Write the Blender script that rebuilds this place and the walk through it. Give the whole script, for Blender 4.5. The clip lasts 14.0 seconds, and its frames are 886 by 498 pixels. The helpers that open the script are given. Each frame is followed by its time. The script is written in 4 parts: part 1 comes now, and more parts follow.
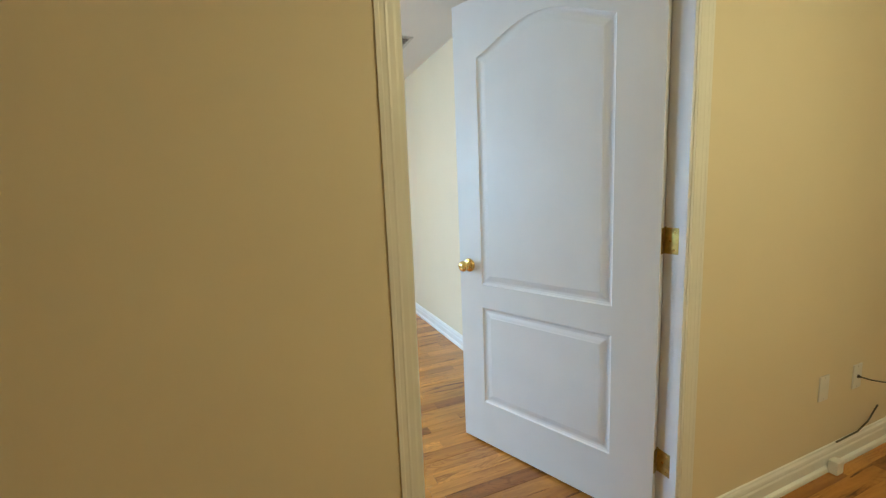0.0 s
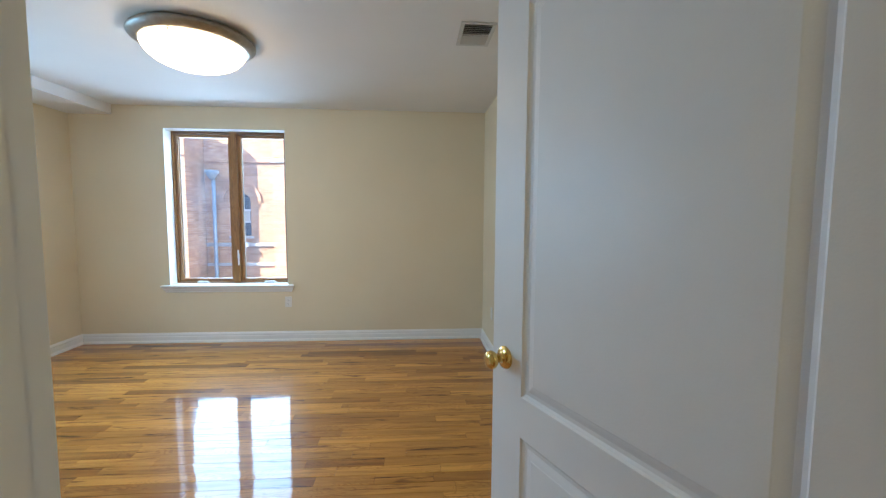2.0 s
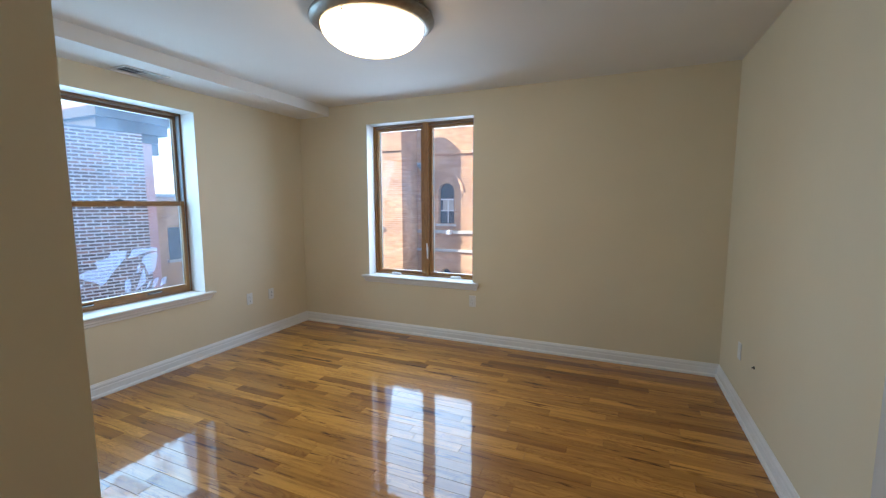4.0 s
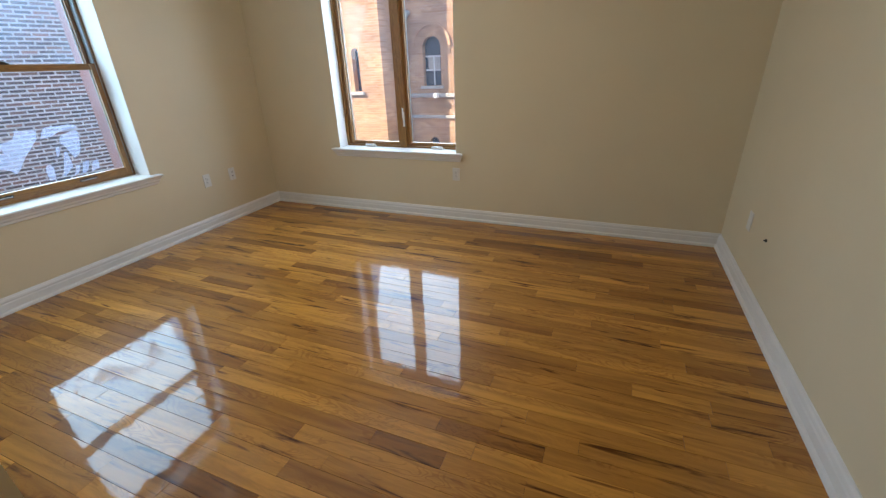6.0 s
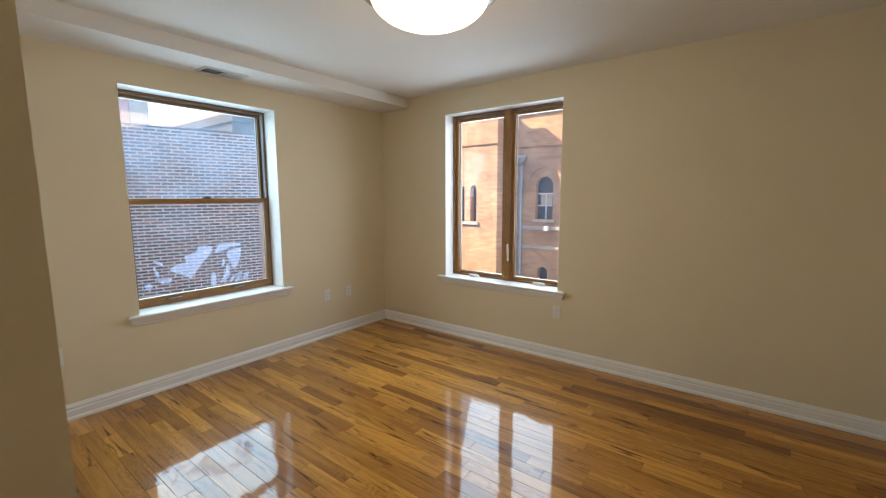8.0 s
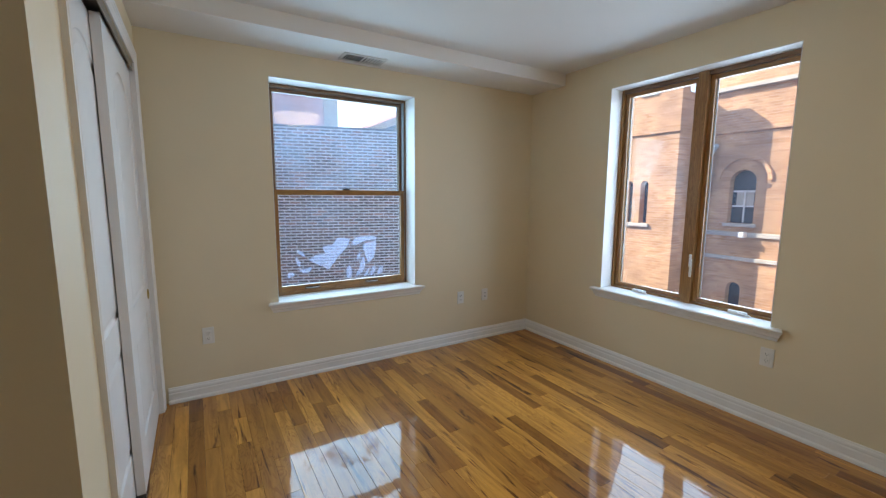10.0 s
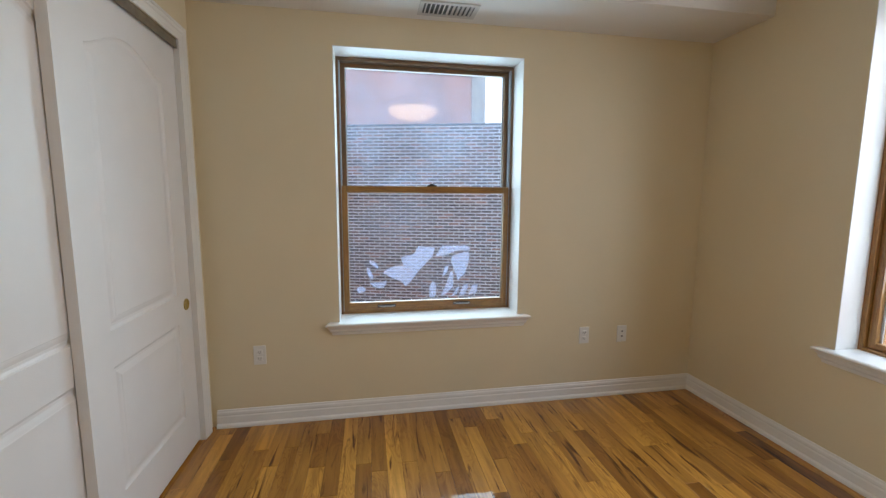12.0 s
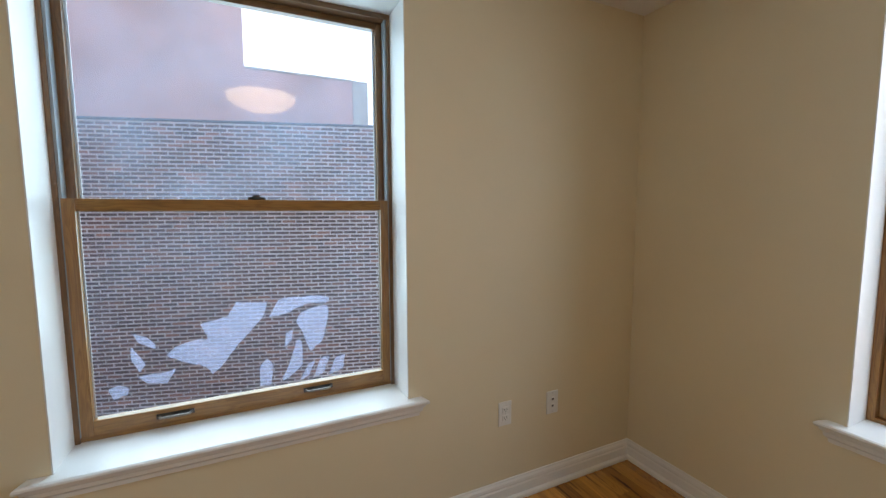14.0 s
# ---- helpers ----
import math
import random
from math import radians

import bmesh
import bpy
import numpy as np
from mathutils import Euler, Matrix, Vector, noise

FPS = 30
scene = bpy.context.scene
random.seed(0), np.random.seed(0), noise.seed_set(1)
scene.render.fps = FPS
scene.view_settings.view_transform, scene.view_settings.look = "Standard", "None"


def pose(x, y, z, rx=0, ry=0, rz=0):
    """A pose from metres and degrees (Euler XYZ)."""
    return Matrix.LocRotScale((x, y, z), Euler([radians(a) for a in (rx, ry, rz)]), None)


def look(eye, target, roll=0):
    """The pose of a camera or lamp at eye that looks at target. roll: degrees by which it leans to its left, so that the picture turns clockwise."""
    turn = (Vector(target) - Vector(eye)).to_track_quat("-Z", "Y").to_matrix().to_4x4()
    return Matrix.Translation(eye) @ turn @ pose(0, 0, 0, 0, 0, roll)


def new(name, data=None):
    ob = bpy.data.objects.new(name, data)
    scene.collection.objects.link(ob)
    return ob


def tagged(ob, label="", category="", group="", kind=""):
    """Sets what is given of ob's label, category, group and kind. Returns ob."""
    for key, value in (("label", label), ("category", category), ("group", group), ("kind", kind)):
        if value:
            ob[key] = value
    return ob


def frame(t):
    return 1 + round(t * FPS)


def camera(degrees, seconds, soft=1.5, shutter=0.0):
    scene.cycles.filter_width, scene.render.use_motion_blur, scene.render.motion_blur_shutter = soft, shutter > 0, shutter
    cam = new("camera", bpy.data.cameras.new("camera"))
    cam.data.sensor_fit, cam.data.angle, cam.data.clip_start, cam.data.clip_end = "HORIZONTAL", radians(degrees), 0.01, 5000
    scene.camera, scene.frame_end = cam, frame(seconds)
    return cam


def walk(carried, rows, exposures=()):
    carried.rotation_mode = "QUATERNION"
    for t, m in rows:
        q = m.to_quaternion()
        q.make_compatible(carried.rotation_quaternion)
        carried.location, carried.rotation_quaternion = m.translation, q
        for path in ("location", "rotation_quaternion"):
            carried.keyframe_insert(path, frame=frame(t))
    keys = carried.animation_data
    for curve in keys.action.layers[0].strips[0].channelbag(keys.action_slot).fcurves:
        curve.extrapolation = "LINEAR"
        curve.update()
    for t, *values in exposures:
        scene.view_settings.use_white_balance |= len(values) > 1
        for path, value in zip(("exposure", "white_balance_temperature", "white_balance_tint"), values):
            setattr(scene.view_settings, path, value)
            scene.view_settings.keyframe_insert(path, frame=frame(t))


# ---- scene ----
cam = camera(94.3, 14.0, soft=1.3)
PATH = [
    (0, (-0.601, 0.429, 1.293), (0.157, 2.258, 1.014), -2.3),
    (0.5, (-0.36, 0.554, 1.262), (0.375, 2.387, 0.949), -0.6),
    (1, (-0.203, 0.721, 1.249), (0.406, 2.6, 0.933), -0.3),
    (1.5, (-0.082, 0.92, 1.292), (0.367, 2.853, 1.042), 0.0),
    (2, (0.017, 1.081, 1.331), (0.16, 3.07, 1.174), 0.3),
    (2.5, (0.101, 1.244, 1.371), (-0.145, 3.226, 1.266), -0.1),
    (3, (0.109, 1.44, 1.35), (-0.511, 3.341, 1.288), -0.9),
    (3.2, (0.065, 1.496, 1.386), (-0.665, 3.356, 1.313), -0.9),
    (5.5, (-0.031, 2.089, 1.358), (-0.785, 3.806, 0.664), -1.7),
    (6, (-0.049, 2.13, 1.326), (-0.754, 3.809, 0.5), -2.1),
    (6.5, (-0.072, 2.135, 1.339), (-0.802, 3.825, 0.557), -1.1),
    (7, (-0.002, 2.168, 1.367), (-0.886, 3.887, 0.854), -0.6),
    (7.5, (0.022, 2.168, 1.41), (-1.01, 3.852, 1.1), -0.2),
    (8, (0.003, 2.166, 1.406), (-1.2, 3.743, 1.156), -0.2),
    (8.2, (-0.023, 2.17, 1.392), (-1.289, 3.698, 1.142), -0.3),
    (10.5, (-0.404, 2.818, 1.355), (-2.227, 3.593, 1.084), 0.9),
    (11, (-0.542, 2.998, 1.328), (-2.463, 3.48, 1.046), 1.1),
    (11.5, (-0.722, 3.138, 1.343), (-2.672, 3.5, 1.088), 0.5),
    (12, (-0.953, 3.288, 1.328), (-2.907, 3.639, 1.084), 0.3),
    (12.5, (-1.203, 3.375, 1.329), (-3.132, 3.844, 1.086), 0.1),
    (13, (-1.472, 3.422, 1.363), (-3.357, 4.061, 1.169), -0.2),
    (13.5, (-1.681, 3.507, 1.351), (-3.533, 4.245, 1.186), -0.4),
    (14, (-1.879, 3.649, 1.361), (-3.677, 4.506, 1.174), -0.2),
]
EXPOSURE = [  # seconds, stops, kelvin, tint
    (0.0, 3.48, 5500, 7), (1.0, 3.48, 5450, 8), (1.5, 3.12, 5550, 9), (2.0, 2.68, 5600, 10), (2.5, 2.42, 5650, 11), (3.0, 2.22, 5800, 12),
    (5.5, 2.06, 6350, 14), (7.5, 2.05, 7350, 16), (8.2, 2.02, 7250, 16), (10.4, 1.84, 6350, 14), (11.0, 1.9, 6950, 16), (12.5, 1.85, 7350, 18), (14.0, 1.75, 7400, 18)]
walk(cam, [(t, look(eye, target, roll)) for t, eye, target, roll in PATH], EXPOSURE)

# ---- world, sun, exposure ----
world = bpy.data.worlds.new("sky")
scene.world = world
world.use_nodes = True
_n = world.node_tree.nodes
_sky = _n.new("ShaderNodeTexSky")
_sky.sky_type, _sky.sun_disc = "NISHITA", False
SUN_EL, SUN_AZ = 36.0, 236.0          # degrees; azimuth clockwise from +y, where the sun stands
_sky.sun_elevation, _sky.sun_rotation = radians(SUN_EL), radians(SUN_AZ)
world.node_tree.links.new(_sky.outputs[0], _n["Background"].inputs[0])
_n["Background"].inputs[1].default_value = 0.15
sun = new("sun", bpy.data.lights.new("sun", "SUN"))
sun.data.energy, sun.data.angle, sun.data.color = 2.8, radians(0.5), (1.0, 0.90, 0.76)
_d = Vector((math.sin(radians(SUN_AZ)) * math.cos(radians(SUN_EL)), math.cos(radians(SUN_AZ)) * math.cos(radians(SUN_EL)), math.sin(radians(SUN_EL))))
sun.matrix_world = look(_d * 60, (0, 0, 0))


def window_light(name, m, w, h, watts, colour):
    """Sky light that comes in by a window opening."""
    ob = new(name, bpy.data.lights.new(name, "AREA"))
    ob.data.shape, ob.data.size, ob.data.size_y = "RECTANGLE", w, h
    ob.data.energy, ob.data.color = watts, colour
    ob.matrix_world = m
    return ob


window_light("west_sky_light", look((-4.020, 3.660, 1.60), (-2.02, 3.660, 0.86)), 1.50, 1.80, 12.5, (0.47, 0.79, 1.0))
window_light("north_sky_light", look((-1.905, 6.120, 1.60), (-1.905, 4.12, 0.86)), 1.60, 1.80, 15.0, (0.56, 0.79, 1.0))

# ---- materials ----
def material(name, colour, rough=0.5, metal=0.0, vary=0.06, scale=6.0, bump=0.0, bump_scale=40.0, coat=0.0, second=None, random_piece=0.0):
    """Principled paint or metal: a base colour varied by broad and fine noise, with fine relief."""
    m = bpy.data.materials.new(name)
    m.use_nodes = True
    nt = m.node_tree
    b = nt.nodes["Principled BSDF"]
    b.inputs["Roughness"].default_value = rough
    b.inputs["Metallic"].default_value = metal
    b.inputs["Coat Weight"].default_value = coat
    b.inputs["Coat Roughness"].default_value = 0.1
    tc = nt.nodes.new("ShaderNodeTexCoord")
    n1 = nt.nodes.new("ShaderNodeTexNoise")
    n1.inputs["Scale"].default_value, n1.inputs["Detail"].default_value = scale, 6
    nt.links.new(tc.outputs["Object"], n1.inputs["Vector"])
    mix = nt.nodes.new("ShaderNodeMix")
    mix.data_type = "RGBA"
    lo = second or tuple(c * (1 - 2 * vary) for c in colour)
    mix.inputs["A"].default_value = (*lo, 1)
    mix.inputs["B"].default_value = (*colour, 1)
    ramp = nt.nodes.new("ShaderNodeMapRange")
    ramp.inputs["From Min"].default_value, ramp.inputs["From Max"].default_value = 0.3, 0.65
    nt.links.new(n1.outputs["Fac"], ramp.inputs["Value"])
    nt.links.new(ramp.outputs["Result"], mix.inputs["Factor"])
    out = mix.outputs["Result"]
    if random_piece:
        info = nt.nodes.new("ShaderNodeObjectInfo")
        mr = nt.nodes.new("ShaderNodeMapRange")
        mr.inputs["To Min"].default_value, mr.inputs["To Max"].default_value = 1 - random_piece, 1 + random_piece
        nt.links.new(info.outputs["Random"], mr.inputs["Value"])
        hsv = nt.nodes.new("ShaderNodeHueSaturation")
        nt.links.new(mr.outputs["Result"], hsv.inputs["Value"])
        nt.links.new(out, hsv.inputs["Color"])
        out = hsv.outputs["Color"]
    nt.links.new(out, b.inputs["Base Color"])
    n2 = nt.nodes.new("ShaderNodeTexNoise")
    n2.inputs["Scale"].default_value, n2.inputs["Detail"].default_value = bump_scale, 4
    nt.links.new(tc.outputs["Object"], n2.inputs["Vector"])
    r2 = nt.nodes.new("ShaderNodeMapRange")
    r2.inputs["To Min"].default_value, r2.inputs["To Max"].default_value = max(0.02, rough - 0.08), min(1, rough + 0.08)
    nt.links.new(n2.outputs["Fac"], r2.inputs["Value"])
    nt.links.new(r2.outputs["Result"], b.inputs["Roughness"])
    if bump:
        bp = nt.nodes.new("ShaderNodeBump")
        bp.inputs["Strength"].default_value, bp.inputs["Distance"].default_value = bump, 0.002
        nt.links.new(n2.outputs["Fac"], bp.inputs["Height"])
        nt.links.new(bp.outputs["Normal"], b.inputs["Normal"])
    return m


def wood(name, dark, light, axis=0, rough=0.3, coat=0.0, coat_rough=0.06, spread=0.0, per_island=False, wave=0.0, grain=1.0):
    """Oak-like wood with grain along one axis; spread varies whole boards among themselves."""
    m = bpy.data.materials.new(name)
    m.use_nodes = True
    nt = m.node_tree
    L = nt.links.new
    b = nt.nodes["Principled BSDF"]
    b.inputs["Roughness"].default_value = rough
    b.inputs["Coat Weight"].default_value = coat
    b.inputs["Coat Roughness"].default_value = coat_rough
    tc = nt.nodes.new("ShaderNodeTexCoord")
    geo = nt.nodes.new("ShaderNodeNewGeometry")
    info = nt.nodes.new("ShaderNodeObjectInfo")
    rnd = geo.outputs["Random Per Island"] if per_island else info.outputs["Random"]
    shift = nt.nodes.new("ShaderNodeVectorMath")
    shift.operation = "MULTIPLY_ADD"
    comb = nt.nodes.new("ShaderNodeCombineXYZ")
    for i in range(3):
        L(rnd, comb.inputs[i])
    L(comb.outputs[0], shift.inputs[0])
    shift.inputs[1].default_value = (37.0, 53.0, 19.0)
    L(geo.outputs["Position"] if per_island or spread else tc.outputs["Object"], shift.inputs[2])
    def noise_tex(scale3, detail, rough_n=0.6, dist=0.0):
        mp = nt.nodes.new("ShaderNodeMapping")
        mp.inputs["Scale"].default_value = scale3
        L(shift.outputs[0], mp.inputs["Vector"])
        t = nt.nodes.new("ShaderNodeTexNoise")
        t.inputs["Scale"].default_value, t.inputs["Detail"].default_value = 1.0, detail
        t.inputs["Roughness"].default_value, t.inputs["Distortion"].default_value = rough_n, dist
        L(mp.outputs[0], t.inputs["Vector"])
        return t
    def along(a, c):
        v = [c, c, c]
        v[axis] = a
        return tuple(v)
    fine = noise_tex(along(2.6, 30), 4, 0.55, 0.5) if spread else noise_tex(along(3.0 * grain, 75 * grain), 6, 0.65)
    broad = noise_tex(along(3.2, 11), 2, 0.5, 1.2) if spread else noise_tex(along(1.1 * grain, 9 * grain), 3, 0.5, 0.8)
    # cathedral rings: a sine of the broad field
    ring = nt.nodes.new("ShaderNodeMath")
    ring.operation = "MULTIPLY"
    L(broad.outputs["Fac"], ring.inputs[0])
    ring.inputs[1].default_value = 62.0
    sine = nt.nodes.new("ShaderNodeMath")
    sine.operation = "SINE"
    L(ring.outputs[0], sine.inputs[0])
    r01 = nt.nodes.new("ShaderNodeMapRange")
    r01.inputs["From Min"].default_value, r01.inputs["From Max"].default_value = -1.0, 1.0
    L(sine.outputs[0], r01.inputs["Value"])
    mixg = nt.nodes.new("ShaderNodeMix")
    mixg.inputs["Factor"].default_value = 0.05 if spread else 0.2
    L(fine.outputs["Fac"], mixg.inputs["A"])
    L(r01.outputs["Result"], mixg.inputs["B"])
    col = nt.nodes.new("ShaderNodeValToRGB")
    lo_pos, hi_pos = (0.02, 0.62) if spread else (0.22, 0.62)
    col.color_ramp.elements[0].position, col.color_ramp.elements[0].color = lo_pos, (*dark, 1)
    col.color_ramp.elements[1].position, col.color_ramp.elements[1].color = hi_pos, (*light, 1)
    L(mixg.outputs["Result"], col.inputs["Fac"])
    out = col.outputs["Color"]
    if spread:
        ramp = nt.nodes.new("ShaderNodeValToRGB")
        e = ramp.color_ramp.elements
        e[0].position, e[0].color = 0.0, (0.36, 0.27, 0.19, 1)
        e[1].position, e[1].color = 1.0, (1.30, 1.32, 1.25, 1)
        for p, c in ((0.10, (0.58, 0.49, 0.40, 1)), (0.30, (0.79, 0.73, 0.66, 1)), (0.55, (0.91, 0.87, 0.82, 1)), (0.75, (1.04, 1.02, 0.98, 1))):
            e.new(p).color = c
        L(rnd, ramp.inputs["Fac"])
        mul = nt.nodes.new("ShaderNodeMix")
        mul.data_type, mul.blend_type = "RGBA", "MULTIPLY"
        mul.inputs["Factor"].default_value = spread
        L(out, mul.inputs["A"])
        L(ramp.outputs["Color"], mul.inputs["B"])
        b.inputs["Specular IOR Level"].default_value = 0.12
        # dark ring lines on the flat-sawn stretches only
        line = nt.nodes.new("ShaderNodeMapRange")
        line.inputs["From Min"].default_value, line.inputs["From Max"].default_value = 0.50, 1.0
        L(r01.outputs["Result"], line.inputs["Value"])
        patch = noise_tex(along(1.3, 6.0), 2, 0.5)
        pm = nt.nodes.new("ShaderNodeMapRange")
        pm.inputs["From Min"].default_value, pm.inputs["From Max"].default_value = 0.47, 0.58
        pm.inputs["To Max"].default_value = 0.5
        L(patch.outputs["Fac"], pm.inputs["Value"])
        both = nt.nodes.new("ShaderNodeMath")
        both.operation = "MULTIPLY"
        L(line.outputs["Result"], both.inputs[0])
        L(pm.outputs["Result"], both.inputs[1])
        rings = nt.nodes.new("ShaderNodeMix")
        rings.data_type, rings.blend_type = "RGBA", "MULTIPLY"
        rings.inputs["B"].default_value = (0.50, 0.37, 0.26, 1)
        L(both.outputs[0], rings.inputs["Factor"])
        L(mul.outputs["Result"], rings.inputs["A"])
        # mineral streaks and knots
        knot = noise_tex(along(2.4, 26), 4, 0.55, 0.8)
        kr = nt.nodes.new("ShaderNodeMapRange")
        kr.inputs["From Min"].default_value, kr.inputs["From Max"].default_value = 0.585, 0.69
        L(knot.outputs["Fac"], kr.inputs["Value"])
        mk = nt.nodes.new("ShaderNodeMix")
        mk.data_type, mk.blend_type = "RGBA", "MULTIPLY"
        mk.inputs["B"].default_value = (0.22, 0.14, 0.08, 1)
        L(kr.outputs["Result"], mk.inputs["Factor"])
        L(rings.outputs["Result"], mk.inputs["A"])
        out = mk.outputs["Result"]
    L(out, b.inputs["Base Color"])
    bp = nt.nodes.new("ShaderNodeBump")
    bp.inputs["Strength"].default_value, bp.inputs["Distance"].default_value = 0.04 if spread else 0.12, 0.001
    L(mixg.outputs["Result"], bp.inputs["Height"])
    L(bp.outputs["Normal"], b.inputs["Normal"])
    if wave:
        # brushed varnish: low uneven film
        w1 = nt.nodes.new("ShaderNodeTexNoise")
        w1.inputs["Scale"].default_value, w1.inputs["Detail"].default_value = 11.0, 3
        mp = nt.nodes.new("ShaderNodeMapping")
        mp.inputs["Scale"].default_value = (0.6, 1.6, 1.0)
        L(geo.outputs["Position"], mp.inputs["Vector"])
        L(mp.outputs[0], w1.inputs["Vector"])
        bw = nt.nodes.new("ShaderNodeBump")
        bw.inputs["Strength"].default_value, bw.inputs["Distance"].default_value = wave, 0.003
        L(w1.outputs["Fac"], bw.inputs["Height"])
        L(bw.outputs["Normal"], b.inputs["Coat Normal"])
    return m


def glass_material(name, tint=(0.97, 0.985, 0.98), veil=0.0):
    m = bpy.data.materials.new(name)
    m.use_nodes = True
    nt = m.node_tree
    nt.nodes.remove(nt.nodes["Principled BSDF"])
    out = nt.nodes["Material Output"]
    tr = nt.nodes.new("ShaderNodeBsdfTransparent")
    tr.inputs[0].default_value = (*tint, 1)
    gl = nt.nodes.new("ShaderNodeBsdfGlossy")
    gl.inputs["Roughness"].default_value = 0.01
    lw = nt.nodes.new("ShaderNodeLayerWeight")
    pw = nt.nodes.new("ShaderNodeMath")
    pw.operation = "POWER"
    pw.inputs[1].default_value = 5.0
    nt.links.new(lw.outputs["Facing"], pw.inputs[0])
    fr = nt.nodes.new("ShaderNodeMath")
    fr.operation = "MULTIPLY_ADD"
    fr.inputs[1].default_value, fr.inputs[2].default_value = 0.45, 0.04
    nt.links.new(pw.outputs[0], fr.inputs[0])
    mx = nt.nodes.new("ShaderNodeMixShader")
    nt.links.new(fr.outputs[0], mx.inputs[0])
    nt.links.new(tr.outputs[0], mx.inputs[1])
    nt.links.new(gl.outputs[0], mx.inputs[2])
    last = mx
    if veil:
        # bluish veil mixed into the pane, imitating glare and reflections on the glass
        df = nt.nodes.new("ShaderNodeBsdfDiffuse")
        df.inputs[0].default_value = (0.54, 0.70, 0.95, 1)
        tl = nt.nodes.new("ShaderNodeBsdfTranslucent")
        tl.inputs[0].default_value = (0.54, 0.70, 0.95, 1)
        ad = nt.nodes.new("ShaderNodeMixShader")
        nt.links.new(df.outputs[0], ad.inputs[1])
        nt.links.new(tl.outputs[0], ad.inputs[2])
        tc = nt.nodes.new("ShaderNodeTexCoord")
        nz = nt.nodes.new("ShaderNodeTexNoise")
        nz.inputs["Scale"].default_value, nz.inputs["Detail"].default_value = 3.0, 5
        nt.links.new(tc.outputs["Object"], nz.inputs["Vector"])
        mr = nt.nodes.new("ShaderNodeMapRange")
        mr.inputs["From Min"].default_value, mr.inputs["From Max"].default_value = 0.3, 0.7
        mr.inputs["To Min"].default_value, mr.inputs["To Max"].default_value = veil * 0.4, veil
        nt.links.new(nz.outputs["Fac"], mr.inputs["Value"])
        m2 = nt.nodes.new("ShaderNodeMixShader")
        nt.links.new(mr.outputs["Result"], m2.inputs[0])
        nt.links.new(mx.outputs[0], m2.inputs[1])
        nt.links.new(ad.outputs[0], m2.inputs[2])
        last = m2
    nt.links.new(last.outputs[0], out.inputs[0])
    return m


def lamp_glass(name, colour, strength):
    m = bpy.data.materials.new(name)
    m.use_nodes = True
    b = m.node_tree.nodes["Principled BSDF"]
    b.inputs["Base Color"].default_value = (0.85, 0.82, 0.76, 1)
    b.inputs["Roughness"].default_value = 0.25
    b.inputs["Emission Color"].default_value = (*colour, 1)
    b.inputs["Emission Strength"].default_value = strength
    return m


def brickwork(name, dark, light, mortar, course=0.0677, length=0.213, joint=0.011, axis="x", stain=0.3, pale=0.0):
    """Brick courses on an upright face that runs along the given axis, in metres, with recessed joints."""
    m = bpy.data.materials.new(name)
    m.use_nodes = True
    nt = m.node_tree
    L = nt.links.new
    b = nt.nodes["Principled BSDF"]
    b.inputs["Roughness"].default_value = 0.9
    tc = nt.nodes.new("ShaderNodeTexCoord")
    sep = nt.nodes.new("ShaderNodeSeparateXYZ")
    L(tc.outputs["Object"], sep.inputs[0])
    comb = nt.nodes.new("ShaderNodeCombineXYZ")
    L(sep.outputs["X" if axis == "x" else "Y"], comb.inputs[0])
    L(sep.outputs["Z"], comb.inputs[1])
    br = nt.nodes.new("ShaderNodeTexBrick")
    br.inputs["Scale"].default_value = 1.0
    br.inputs["Brick Width"].default_value, br.inputs["Row Height"].default_value = length, course
    br.inputs["Mortar Size"].default_value, br.inputs["Mortar Smooth"].default_value = joint * 0.5, 0.2
    br.inputs["Bias"].default_value = -0.1
    br.inputs["Color1"].default_value, br.inputs["Color2"].default_value, br.inputs["Mortar"].default_value = (*dark, 1), (*light, 1), (*mortar, 1)
    L(comb.outputs[0], br.inputs["Vector"])
    nz = nt.nodes.new("ShaderNodeTexNoise")
    nz.inputs["Scale"].default_value, nz.inputs["Detail"].default_value = 0.9, 7
    L(tc.outputs["Object"], nz.inputs["Vector"])
    mr = nt.nodes.new("ShaderNodeMapRange")
    mr.inputs["From Min"].default_value, mr.inputs["From Max"].default_value = 0.3, 0.7
    mr.inputs["To Min"].default_value, mr.inputs["To Max"].default_value = 1 - stain, 1 + stain * 0.6
    L(nz.outputs["Fac"], mr.inputs["Value"])
    hsv = nt.nodes.new("ShaderNodeHueSaturation")
    L(br.outputs["Color"], hsv.inputs["Color"])
    L(mr.outputs["Result"], hsv.inputs["Value"])
    L(hsv.outputs["Color"], b.inputs["Base Color"])
    bp = nt.nodes.new("ShaderNodeBump")
    bp.invert = True
    bp.inputs["Distance"].default_value = 0.008
    L(br.outputs["Fac"], bp.inputs["Height"])
    L(bp.outputs["Normal"], b.inputs["Normal"])
    return m


